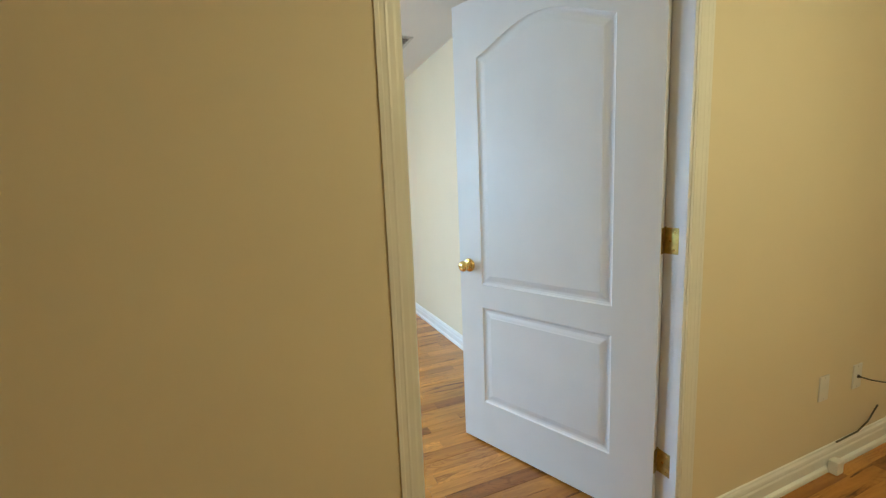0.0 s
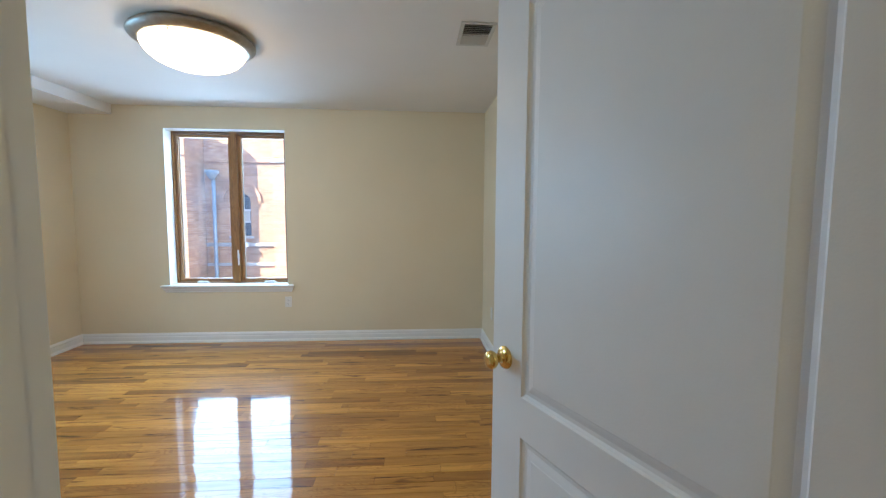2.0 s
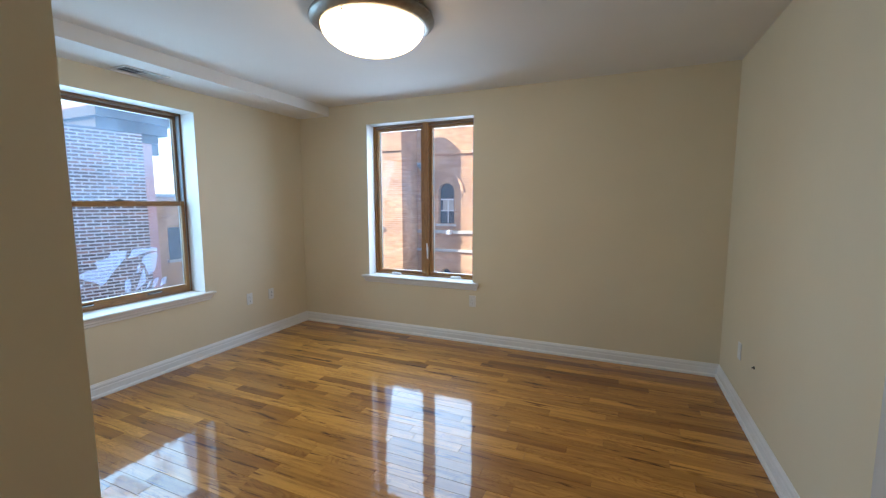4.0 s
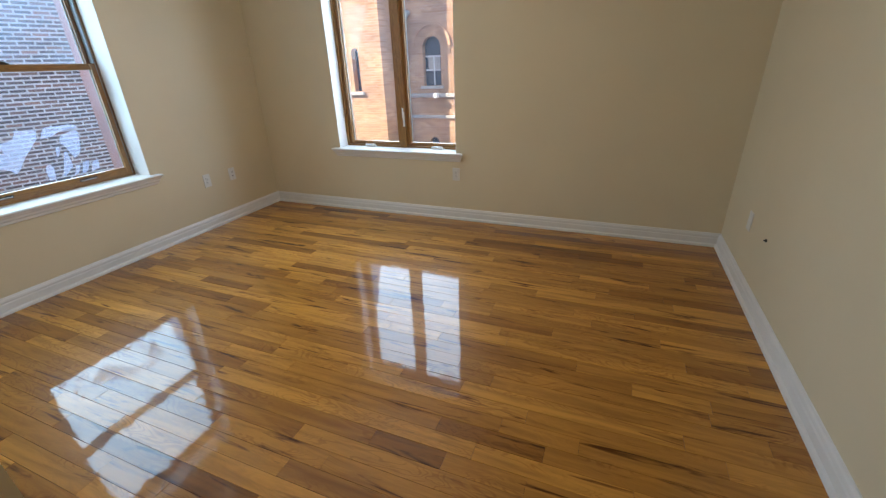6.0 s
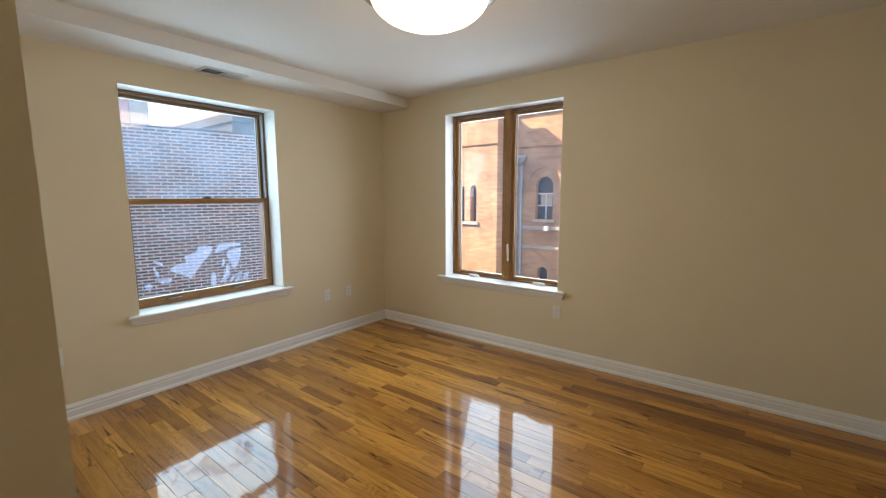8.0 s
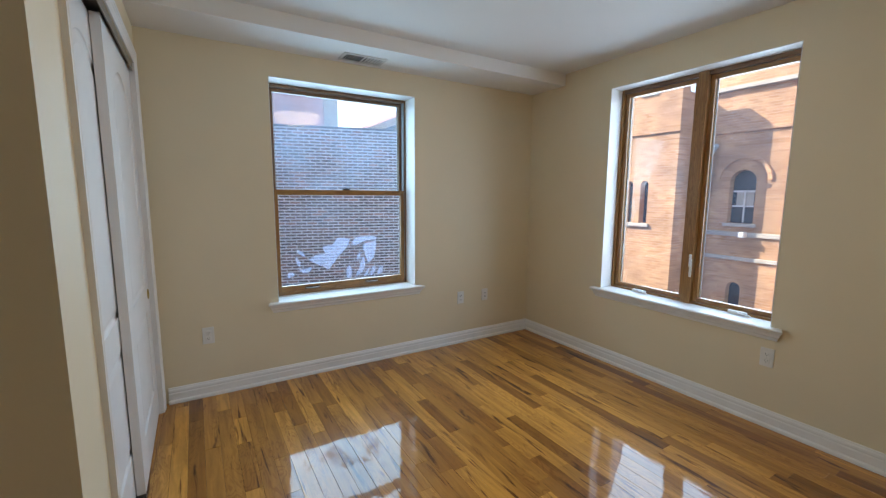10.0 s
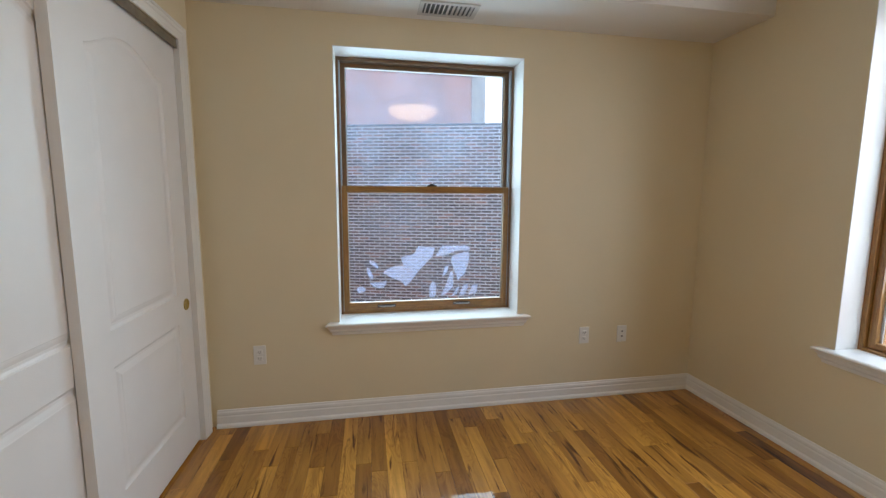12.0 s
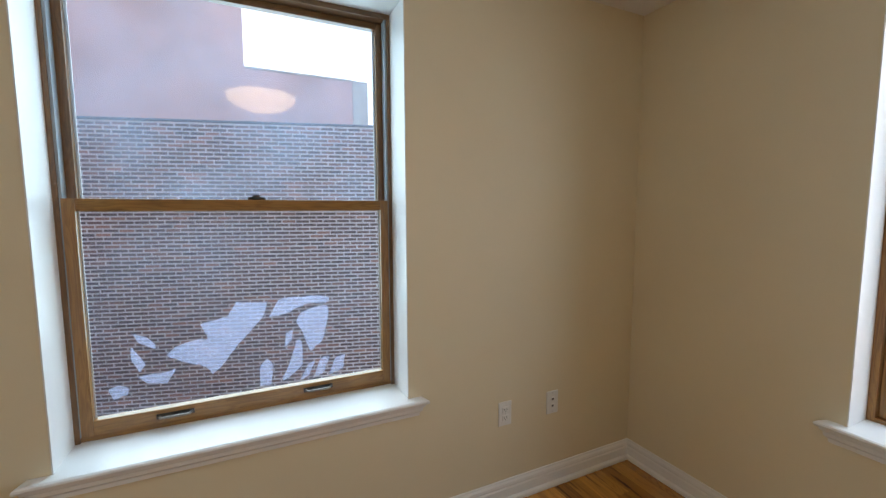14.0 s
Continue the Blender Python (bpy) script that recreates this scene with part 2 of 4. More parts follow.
M_WALL = material("cream_paint", (0.765, 0.668, 0.480), 0.55, vary=0.015, scale=2.5, bump=0.10, bump_scale=160)
M_CEIL = material("ceiling_white", (0.80, 0.78, 0.75), 0.8, vary=0.015, scale=2.0, bump=0.2, bump_scale=120)
M_TRIM = material("white_trim", (0.83, 0.82, 0.80), 0.35, vary=0.02, scale=8, bump=0.1, bump_scale=60)
M_CASING = material("cream_casing", (0.81, 0.785, 0.72), 0.4, vary=0.02, scale=8, bump=0.1, bump_scale=60)
M_DOOR = material("white_door", (0.82, 0.81, 0.80), 0.4, vary=0.02, scale=5, bump=0.12, bump_scale=220)
M_BRASS = material("brass", (0.80, 0.58, 0.20), 0.18, metal=1.0, vary=0.12, scale=60, bump_scale=90)
M_AGED = material("aged_brass", (0.58, 0.42, 0.13), 0.33, metal=1.0, vary=0.2, scale=50, bump_scale=70)
M_NICKEL = material("brushed_nickel", (0.36, 0.34, 0.31), 0.36, metal=0.9, vary=0.1, scale=30)
M_DARKMETAL = material("dark_metal", (0.09, 0.08, 0.07), 0.4, metal=0.8, vary=0.15, scale=40)
M_PLASTIC = material("white_plastic", (0.80, 0.79, 0.76), 0.35, vary=0.02, scale=20)
M_SLOT = material("socket_slot", (0.03, 0.03, 0.03), 0.6, vary=0.1)
M_VENT = material("vent_enamel", (0.62, 0.60, 0.57), 0.45, vary=0.05, scale=20)
M_DUCT = material("duct_inside", (0.10, 0.10, 0.10), 0.8, vary=0.1)
M_CABLE = material("grey_cable", (0.10, 0.09, 0.08), 0.5, vary=0.1)
M_SASH = wood("sash_oak", (0.19, 0.085, 0.022), (0.37, 0.180, 0.050), axis=2, rough=0.35, coat=0.3, grain=2.2)
M_RAIL = wood("rail_oak", (0.19, 0.085, 0.022), (0.37, 0.180, 0.050), axis=1, rough=0.35, coat=0.3, grain=2.2)
M_RAILX = wood("rail_oak_north", (0.19, 0.085, 0.022), (0.37, 0.180, 0.050), axis=0, rough=0.35, coat=0.3, grain=2.2)
# same oak darkened: shade on frame, heads and upper sash put into colour
M_SASH_SHADED = wood("sash_oak_shaded", (0.11, 0.050, 0.018), (0.22, 0.110, 0.042), axis=2, rough=0.35, coat=0.3, grain=2.2)
M_RAIL_SHADED = wood("rail_oak_shaded", (0.11, 0.050, 0.018), (0.22, 0.110, 0.042), axis=1, rough=0.35, coat=0.3, grain=2.2)
M_RAILX_SHADED = wood("rail_oak_north_shaded", (0.11, 0.050, 0.018), (0.22, 0.110, 0.042), axis=0, rough=0.35, coat=0.3, grain=2.2)
M_PLANK = wood("floor_oak", (0.19, 0.072, 0.013), (0.60, 0.283, 0.052), axis=0, rough=0.33, coat=1.0, coat_rough=0.03, spread=0.9, wave=0.22)
M_PLANKS = wood("floor_oak_far", (0.19, 0.072, 0.013), (0.60, 0.283, 0.052), axis=0, rough=0.33, coat=1.0, coat_rough=0.03, spread=0.9, per_island=True, wave=0.22)
M_SUBFLOOR = material("joint_shadow", (0.05, 0.025, 0.01), 0.7)
M_GLASS = glass_material("window_glass", veil=0.12)
M_CLEAR = glass_material("clear_glass", veil=0.03)
M_LOWER_GLASS = glass_material("lower_veiled_glass", veil=0.055)
M_SMEAR = material("white_residue", (0.60, 0.64, 0.84), 0.8, vary=0.1, scale=20)
_nt = M_SMEAR.node_tree
_tl, _mx = _nt.nodes.new("ShaderNodeBsdfTranslucent"), _nt.nodes.new("ShaderNodeMixShader")
_tl.inputs[0].default_value = (0.60, 0.64, 0.86, 1)
_mx.inputs[0].default_value = 0.45
_nt.links.new(_nt.nodes["Principled BSDF"].outputs[0], _mx.inputs[1])
_nt.links.new(_tl.outputs[0], _mx.inputs[2])
_tp, _mt = _nt.nodes.new("ShaderNodeBsdfTransparent"), _nt.nodes.new("ShaderNodeMixShader")
_mt.inputs[0].default_value = 0.70
_nt.links.new(_mx.outputs[0], _mt.inputs[1])
_nt.links.new(_tp.outputs[0], _mt.inputs[2])
_nt.links.new(_mt.outputs[0], _nt.nodes["Material Output"].inputs[0])
M_LAMP = lamp_glass("lamp_glass", (1.0, 0.70, 0.38), 1.95)
M_HALL_LAMP = lamp_glass("hall_lamp_glass", (1.0, 0.86, 0.44), 2.5)
M_BRICK = brickwork("old_brick", (0.11, 0.07, 0.065), (0.23, 0.13, 0.11), (0.76, 0.74, 0.73), joint=0.020, axis="y", stain=0.3)
M_MORTAR = material("pale_mortar", (0.84, 0.84, 0.85), 0.95, vary=0.12, scale=5, bump=0.4, bump_scale=60)


def brick_piece(name, per_island):
    """Single bricks: each its own tone between dark grey-brown and red, with broad weathering."""
    m = material(name, (0.5, 0.5, 0.5), 0.9, vary=0.2, scale=14, bump=0.5, bump_scale=90)
    nt = m.node_tree
    b = nt.nodes["Principled BSDF"]
    base = b.inputs["Base Color"].links[0].from_socket
    src = nt.nodes.new("ShaderNodeNewGeometry" if per_island else "ShaderNodeObjectInfo")
    ramp = nt.nodes.new("ShaderNodeValToRGB")
    e = ramp.color_ramp.elements
    e[0].color, e[1].color = (0.085, 0.065, 0.068, 1), (0.44, 0.24, 0.19, 1)
    for p, c in ((0.4, (0.13, 0.095, 0.095, 1)), (0.75, (0.20, 0.13, 0.12, 1)), (0.93, (0.30, 0.17, 0.14, 1))):
        e.new(p).color = c
    nt.links.new(src.outputs["Random Per Island" if per_island else "Random"], ramp.inputs["Fac"])
    mul = nt.nodes.new("ShaderNodeMix")
    mul.data_type, mul.blend_type = "RGBA", "MULTIPLY"
    mul.inputs["Factor"].default_value = 1.0
    nt.links.new(ramp.outputs["Color"], mul.inputs["A"])
    up = nt.nodes.new("ShaderNodeMix")
    up.data_type, up.blend_type = "RGBA", "ADD"
    up.inputs["Factor"].default_value = 1.0
    up.inputs["B"].default_value = (0.5, 0.5, 0.5, 1)
    nt.links.new(base, up.inputs["A"])
    nt.links.new(up.outputs["Result"], mul.inputs["B"])
    nt.links.new(mul.outputs["Result"], b.inputs["Base Color"])
    return m


M_BRICK_PIECE = brick_piece("brick_piece", False)
M_BRICK_FIELD = brick_piece("brick_field", True)
M_PINK = material("pink_stucco", (0.66, 0.38, 0.33), 0.9, vary=0.15, scale=0.4, bump=0.3, bump_scale=8)
M_ORANGE = brickwork("orange_brick", (0.48, 0.255, 0.125), (0.66, 0.395, 0.21), (0.62, 0.47, 0.34), joint=0.010, stain=0.32)
M_ORANGE_Y = brickwork("orange_brick_side", (0.48, 0.255, 0.125), (0.66, 0.395, 0.21), (0.62, 0.47, 0.34), joint=0.010, stain=0.32, axis="y")
M_STONE = material("pale_stone", (0.52, 0.48, 0.42), 0.85, vary=0.12, scale=3, bump=0.3, bump_scale=30)
M_LEAD = material("grey_downpipe", (0.34, 0.40, 0.44), 0.5, vary=0.1, scale=5)
M_DARKGLASS = material("church_glass", (0.05, 0.06, 0.075), 0.12, vary=0.2, scale=3)
M_PAINTWHITE = material("outdoor_white", (0.74, 0.74, 0.72), 0.5, vary=0.05, scale=6)
M_ROOF = material("roof_felt", (0.12, 0.12, 0.12), 0.9, vary=0.2, scale=2)
M_GROUND = material("yard_concrete", (0.40, 0.385, 0.36), 0.9, vary=0.2, scale=0.7, bump=0.3, bump_scale=12)


# ---- mesh helpers ----
def box(bm, x0, y0, z0, x1, y1, z1):
    vs = [bm.verts.new(p) for p in ((x0, y0, z0), (x1, y0, z0), (x1, y1, z0), (x0, y1, z0), (x0, y0, z1), (x1, y0, z1), (x1, y1, z1), (x0, y1, z1))]
    for f in ((3, 2, 1, 0), (4, 5, 6, 7), (0, 1, 5, 4), (1, 2, 6, 5), (2, 3, 7, 6), (3, 0, 4, 7)):
        bm.faces.new([vs[i] for i in f])
    return vs


def softbox(x0, y0, z0, x1, y1, z1, r=0.003, seg=2):
    bm = bmesh.new()
    box(bm, x0, y0, z0, x1, y1, z1)
    bmesh.ops.bevel(bm, geom=bm.edges[:], offset=r, segments=seg, affect="EDGES", profile=0.5)
    return bm


def boxes(*list_of):
    bm = bmesh.new()
    for b in list_of:
        box(bm, *b)
    return bm


def sweep(profile, start, end, out, up=(0, 0, 1), cut0=0.0, cut1=0.0):
    """A moulding: a closed profile of (out, up) pairs drawn from start to end; cut0, cut1 shear the ends for mitres."""
    bm = bmesh.new()
    s, e, o, u = Vector(start), Vector(end), Vector(out), Vector(up)
    d = (e - s).normalized()
    a = [bm.verts.new(s + o * p + u * q + d * cut0 * p) for p, q in profile]
    b = [bm.verts.new(e + o * p + u * q + d * cut1 * p) for p, q in profile]
    n = len(profile)
    for i in range(n):
        bm.faces.new((a[i], a[(i + 1) % n], b[(i + 1) % n], b[i]))
    bm.faces.new(a[::-1])
    bm.faces.new(b)
    bmesh.ops.recalc_face_normals(bm, faces=bm.faces[:])
    return bm


def lathe(profile, seg=40):
    """Turned about z: (radius, height) pairs."""
    bm = bmesh.new()
    rings = []
    for r, z in profile:
        if r < 1e-5:
            rings.append([bm.verts.new((0, 0, z))])
        else:
            rings.append([bm.verts.new((r * math.cos(2 * math.pi * i / seg), r * math.sin(2 * math.pi * i / seg), z)) for i in range(seg)])
    for a, b in zip(rings, rings[1:]):
        for i in range(seg):
            j = (i + 1) % seg
            if len(a) == 1 and len(b) > 1:
                bm.faces.new((a[0], b[i], b[j]))
            elif len(b) == 1 and len(a) > 1:
                bm.faces.new((a[i], a[j], b[0]))
            elif len(a) > 1:
                bm.faces.new((a[i], a[j], b[j], b[i]))
    bmesh.ops.recalc_face_normals(bm, faces=bm.faces[:])
    for f in bm.faces:
        f.smooth = True
    return bm


def tube(points, r, seg=8):
    bm = bmesh.new()
    pts = [Vector(p) for p in points]
    rings = []
    for i, p in enumerate(pts):
        d = (pts[min(i + 1, len(pts) - 1)] - pts[max(i - 1, 0)]).normalized()
        side = d.cross(Vector((0, 0, 1)) if abs(d.z) < 0.9 else Vector((1, 0, 0))).normalized()
        up = side.cross(d)
        rings.append([bm.verts.new(p + side * r * math.cos(2 * math.pi * k / seg) + up * r * math.sin(2 * math.pi * k / seg)) for k in range(seg)])
    for a, b in zip(rings, rings[1:]):
        for k in range(seg):
            bm.faces.new((a[k], a[(k + 1) % seg], b[(k + 1) % seg], b[k])).smooth = True
    bm.faces.new(rings[0][::-1])
    bm.faces.new(rings[-1])
    bmesh.ops.recalc_face_normals(bm, faces=bm.faces[:])
    return bm


def mesh_of(name, bm, mat):
    me = bpy.data.meshes.new(name)
    bm.to_mesh(me)
    bm.free()
    me.materials.append(mat)
    return me


def part(name, bm, mat, parent=None, label="", m=None):
    ob = new(name, mesh_of(name, bm, mat))
    if parent is not None:
        ob.parent = parent
    if m is not None:
        ob.matrix_basis = m
    if label:
        ob["label"] = label
    return ob


def thing(name, label, category, m=None, group="", kind=""):
    ob = new(name)
    ob.empty_display_size = 0.1
    if m is not None:
        ob.matrix_basis = m
    return tagged(ob, label, category, group, kind)


def structure(name, bm, mat, label, category):
    return tagged(part(name, bm, mat), label, category, kind="structure")


# ---- plan (metres) ----
WX, NY, EX = -3.40, 5.50, 0.774         # room faces of the west, north and east walls
CEIL, SOFFIT = 2.43, 2.332
DY0, DY1 = 1.345, 1.455                 # door wall: hall face, room face
DX0, DX1, DTOP = -0.318, 0.664, 2.155   # door opening
CY = 2.375                              # closet wall face
CX = -1.405                             # closet corner
CO0, CO1, CTOP = -3.285, -1.735, 2.095   # closet opening
W1Y0, W1Y1, W1Z0, W1Z1 = 3.102, 4.216, 0.592, 2.161
W2X0, W2X1, W2Z0, W2Z1 = -2.507, -1.306, 0.606, 2.210
HX0, HX1, HY = -2.6, 3.0, -0.75         # hall ends and its far wall
OUTX, OUTY = WX - 0.26, NY + 0.26

# ---- walls, ceiling ----
structure("wall_west", boxes((OUTX, 1.2, -0.2, WX, W1Y0, CEIL + 0.2), (OUTX, W1Y1, -0.2, WX, OUTY, CEIL + 0.2), (OUTX, W1Y0, -0.2, WX, W1Y1, W1Z0), (OUTX, W1Y0, W1Z1, WX, W1Y1, CEIL + 0.2)), M_WALL, "cream painted plaster wall with a tall window opening", "wall")
structure("wall_north", boxes((WX, NY, -0.2, W2X0, OUTY, CEIL + 0.2), (W2X1, NY, -0.2, EX + 0.2, OUTY, CEIL + 0.2), (W2X0, NY, -0.2, W2X1, OUTY, W2Z0), (W2X0, NY, W2Z1, W2X1, OUTY, CEIL + 0.2)), M_WALL, "cream painted plaster wall with a casement window opening", "wall")
structure("wall_east", boxes((EX, DY1, -0.2, EX + 0.15, NY, CEIL + 0.2)), M_WALL, "plain cream painted plaster wall", "wall")
structure("wall_door", boxes((HX0, DY0, -0.2, DX0, DY1, CEIL + 0.2), (DX1, DY0, -0.2, HX1, DY1, CEIL + 0.2), (DX0, DY0, DTOP, DX1, DY1, CEIL + 0.2)), M_WALL, "cream painted hall wall with the bedroom doorway", "wall")
structure("wall_closet", boxes((WX, CY - 0.10, -0.2, CO0, CY, CEIL + 0.2), (CO1, CY - 0.10, -0.2, CX, CY, CEIL + 0.2), (CO0, CY - 0.10, CTOP, CO1, CY, CEIL + 0.2)), M_WALL, "cream painted closet wall with a wide sliding-door opening", "wall")
structure("wall_closet_side", boxes((CX - 0.10, DY1, -0.2, CX, CY - 0.10, CEIL + 0.2)), M_WALL, "cream painted side wall of the closet", "wall")
structure("wall_closet_back", boxes((WX, DY1, -0.2, HX0, DY1 + 0.1, CEIL + 0.2)), M_WALL, "cream painted back wall of the closet", "wall")
structure("wall_hall", boxes((HX0, HY - 0.15, -0.2, HX1, HY, CEIL + 0.2), (HX0 - 0.15, HY - 0.15, -0.2, HX0, DY1, CEIL + 0.2), (HX1, HY - 0.15, -0.2, HX1 + 0.15, DY1, CEIL + 0.2)), M_WALL, "plain cream painted hall wall", "wall")
structure("ceiling", boxes((WX, DY1, CEIL, EX, NY, CEIL + 0.15), (HX0, HY, CEIL, HX1, DY0, CEIL + 0.15)), M_CEIL, "smooth white painted ceiling", "ceiling")
structure("soffit", boxes((WX, CY, SOFFIT, -2.99, NY, CEIL)), M_CEIL, "white boxed-in soffit along the window wall", "soffit")
structure("roof", boxes((OUTX, HY - 0.2, CEIL + 0.2, HX1 + 0.2, OUTY, CEIL + 3.4)), M_PINK, "storey above the room", "building")

# ---- baseboards: stepped and ogee-topped ----
BB = ((0.0, 0.0), (0.030, 0.0), (0.030, 0.010), (0.027, 0.018), (0.017, 0.024), (0.016, 0.062), (0.012, 0.070), (0.014, 0.076), (0.012, 0.087), (0.007, 0.094), (0.005, 0.101), (0.0, 0.103))


def baseboard(start, end, out, c0=0.0, c1=0.0):
    structure("baseboard", sweep(BB, start, end, out, cut0=c0, cut1=c1), M_TRIM, "white painted stepped wooden baseboard", "baseboard")


baseboard((WX, CY + 0.028, 0), (WX, NY, 0), (1, 0, 0), 0, -1)
baseboard((WX, NY, 0), (EX, NY, 0), (0, -1, 0), 1, -1)
baseboard((EX, NY, 0), (EX, DY1, 0), (-1, 0, 0), 1, -1)
baseboard((CX, DY1, 0), (CX, CY, 0), (1, 0, 0), 1, 1)
baseboard((CX, CY, 0), (CO1 + 0.082, CY, 0), (0, 1, 0), -1, 0)
baseboard((CX, DY1, 0), (DX0 - 0.075, DY1, 0), (0, 1, 0), 1, 0)
baseboard((DX1 + 0.061, DY0, 0), (HX1, DY0, 0), (0, -1, 0), 0, 0)
baseboard((HX0, DY0, 0), (DX0 - 0.061, DY0, 0), (0, -1, 0), 0, 0)

# ---- doorway: jamb, stop, casings ----
CAS = ((0.0, 0.0), (0.018, 0.0), (0.018, 0.012), (0.014, 0.016), (0.014, 0.028), (0.017, 0.033), (0.013, 0.040), (0.012, 0.056), (0.009, 0.064), (0.008, 0.075), (0.0, 0.075))


def casing(x0, x1, top, y, out, mat, name, width=0.075, floor_z=0.0, depth=1.0):
    """Three mitred lengths of moulding round an opening in a wall along x."""
    prof = [(p * depth, q * width / 0.075) for p, q in CAS]
    p2 = [(p, q) for p, q in prof]
    bm = bmesh.new()
    def leg(x, s):
        a = [bm.verts.new((x + s * (width - q), y + out * p, floor_z)) for p, q in p2]
        b = [bm.verts.new((x + s * (width - q), y + out * p, top + (width - q))) for p, q in p2]
        n = len(a)
        for i in range(n):
            bm.faces.new((a[i], a[(i + 1) % n], b[(i + 1) % n], b[i]))
        bm.faces.new(a)
        return b
    l, r = leg(x0, -1), leg(x1, 1)
    n = len(l)
    for i in range(n):
        bm.faces.new((l[i], l[(i + 1) % n], r[(i + 1) % n], r[i]))
    bmesh.ops.recalc_face_normals(bm, faces=bm.faces[:])
    return structure(name, bm, mat, "moulded door casing round the opening", "door casing")


J = 0.018
structure("door_jamb", boxes((DX0, DY0 - 0.001, 0, DX0 + J, DY1 + 0.001, DTOP - J), (DX1 - J, DY0 - 0.001, 0, DX1, DY1 + 0.001, DTOP - J), (DX0, DY0 - 0.001, DTOP - J, DX1, DY1 + 0.001, DTOP)), M_TRIM, "white painted door jamb", "door frame")
structure("door_stop", boxes((DX0 + J, 1.375, 0, DX0 + J + 0.011, 1.418, DTOP - J - 0.011), (DX1 - J - 0.011, 1.347, 0, DX1 - J, 1.373, DTOP - J - 0.011), (DX0 + J, 1.368, DTOP - J - 0.011, DX1 - J, 1.410, DTOP - J)), M_TRIM, "white painted door stop strip", "door frame")
casing(DX0 + 0.015, DX1 - 0.008, DTOP - 0.004, DY0, -1, M_CASING, "door_casing_hall", 0.057, depth=0.28)
casing(DX0 + 0.004, DX1 - 0.004, DTOP - 0.004, DY1, 1, M_TRIM, "door_casing_room", 0.075)


# ---- two-panel arch-top moulded door ----
def panel_outline(w0, w1, z0, z1, rise, n=14):
    """Counter-clockwise outline of a panel; its top edge is an eyebrow arch of that rise."""
    pts = [(w0, z0), (w1, z0)]
    if rise <= 0:
        return pts + [(w1, z1), (w0, z1)]
    for i in range(n + 1):
        u = i / n
        x = w1 + (w0 - w1) * u
        pts.append((x, z1 + rise * math.sin(math.pi * u) ** 1.25))
    return pts


def inset_outline(pts, d):
    """The outline moved inwards by d."""
    out, n = [], len(pts)
    for i in range(n):
        a, b, c = Vector(pts[i - 1]), Vector(pts[i]), Vector(pts[(i + 1) % n])
        e1, e2 = (b - a).normalized(), (c - b).normalized()
        n1, n2 = Vector((-e1.y, e1.x)), Vector((-e2.y, e2.x))
        k = n1 + n2
        k = k / max(k.dot(n1), 0.3)
        out.append((b.x + k.x * d, b.y + k.y * d))
    return out


def moulded_leaf(width, height, thick, stile, lo, up, rise, far_stile=None):
    """A door leaf along +x from the origin, faces at y = 0 and y = -thick, with sunk mouldings round raised panels. lo, up: (z0, z1) of the panels."""
    bm = bmesh.new()
    def face(y, flip):
        sgn = -1 if flip else 1
        outer = [(0, 0), (width, 0), (width, height), (0, height)]
        ov = [bm.verts.new((x, y, z)) for x, z in outer]
        edges = [bm.edges.new((ov[i], ov[(i + 1) % 4])) for i in range(4)]
        for (z0, z1), rs in ((lo, 0), (up, rise)):
            o = panel_outline(stile, width - (far_stile or stile), z0, z1, rs)
            rings = []
            for d, depth in ((0.0, 0.0), (0.004, 0.005), (0.012, 0.0085), (0.022, 0.0085), (0.034, 0.005), (0.044, 0.003), (0.046, 0.002)):
                rings.append([bm.verts.new((x, y - sgn * depth, z)) for x, z in inset_outline(o, d)])
            m = len(o)
            edges += [bm.edges.new((rings[0][i], rings[0][(i + 1) % m])) for i in range(m)]
            for a, b in zip(rings, rings[1:]):
                for i in range(m):
                    bm.faces.new((a[i], a[(i + 1) % m], b[(i + 1) % m], b[i]))
            bm.faces.new(rings[-1])
        bmesh.ops.triangle_fill(bm, use_beauty=True, edges=edges)
        return ov
    f = face(0.0, False)
    b = face(-thick, True)
    for i in range(4):
        bm.faces.new((f[i], f[(i + 1) % 4], b[(i + 1) % 4], b[i]))
    bmesh.ops.recalc_face_normals(bm, faces=bm.faces[:])
    return bm


DOOR_W, DOOR_H = 0.929, 2.118
door_turn = 112.4
# the leaf hangs on its hinges at the room side of the jamb; the hall face looks back along the walk
door = thing("door_1", "white two-panel arch-top bedroom door standing open into the room", "door", pose(DX1 - J - 0.002, DY1 - 0.019, 0.012, 0, 0, door_turn), kind="structure")
leaf = part("door_leaf", moulded_leaf(DOOR_W, DOOR_H, 0.035, 0.162, (0.222, 0.712), (0.826, 1.865), 0.10, 0.138), M_DOOR, door, m=pose(0, 0.035, 0))


def door_knob(parent, x, z, y, sgn, mat):
    prof = [(0.0, 0.062), (0.012, 0.0615), (0.021, 0.058), (0.0255, 0.051), (0.0255, 0.044), (0.021, 0.037), (0.014, 0.032), (0.011, 0.026), (0.012, 0.012), (0.020, 0.009), (0.031, 0.007), (0.033, 0.003), (0.033, 0.0)]
    part("knob", lathe(prof, 32), mat, parent, "polished brass round knob", pose(x, y, z, -90 * sgn, 0, 0))


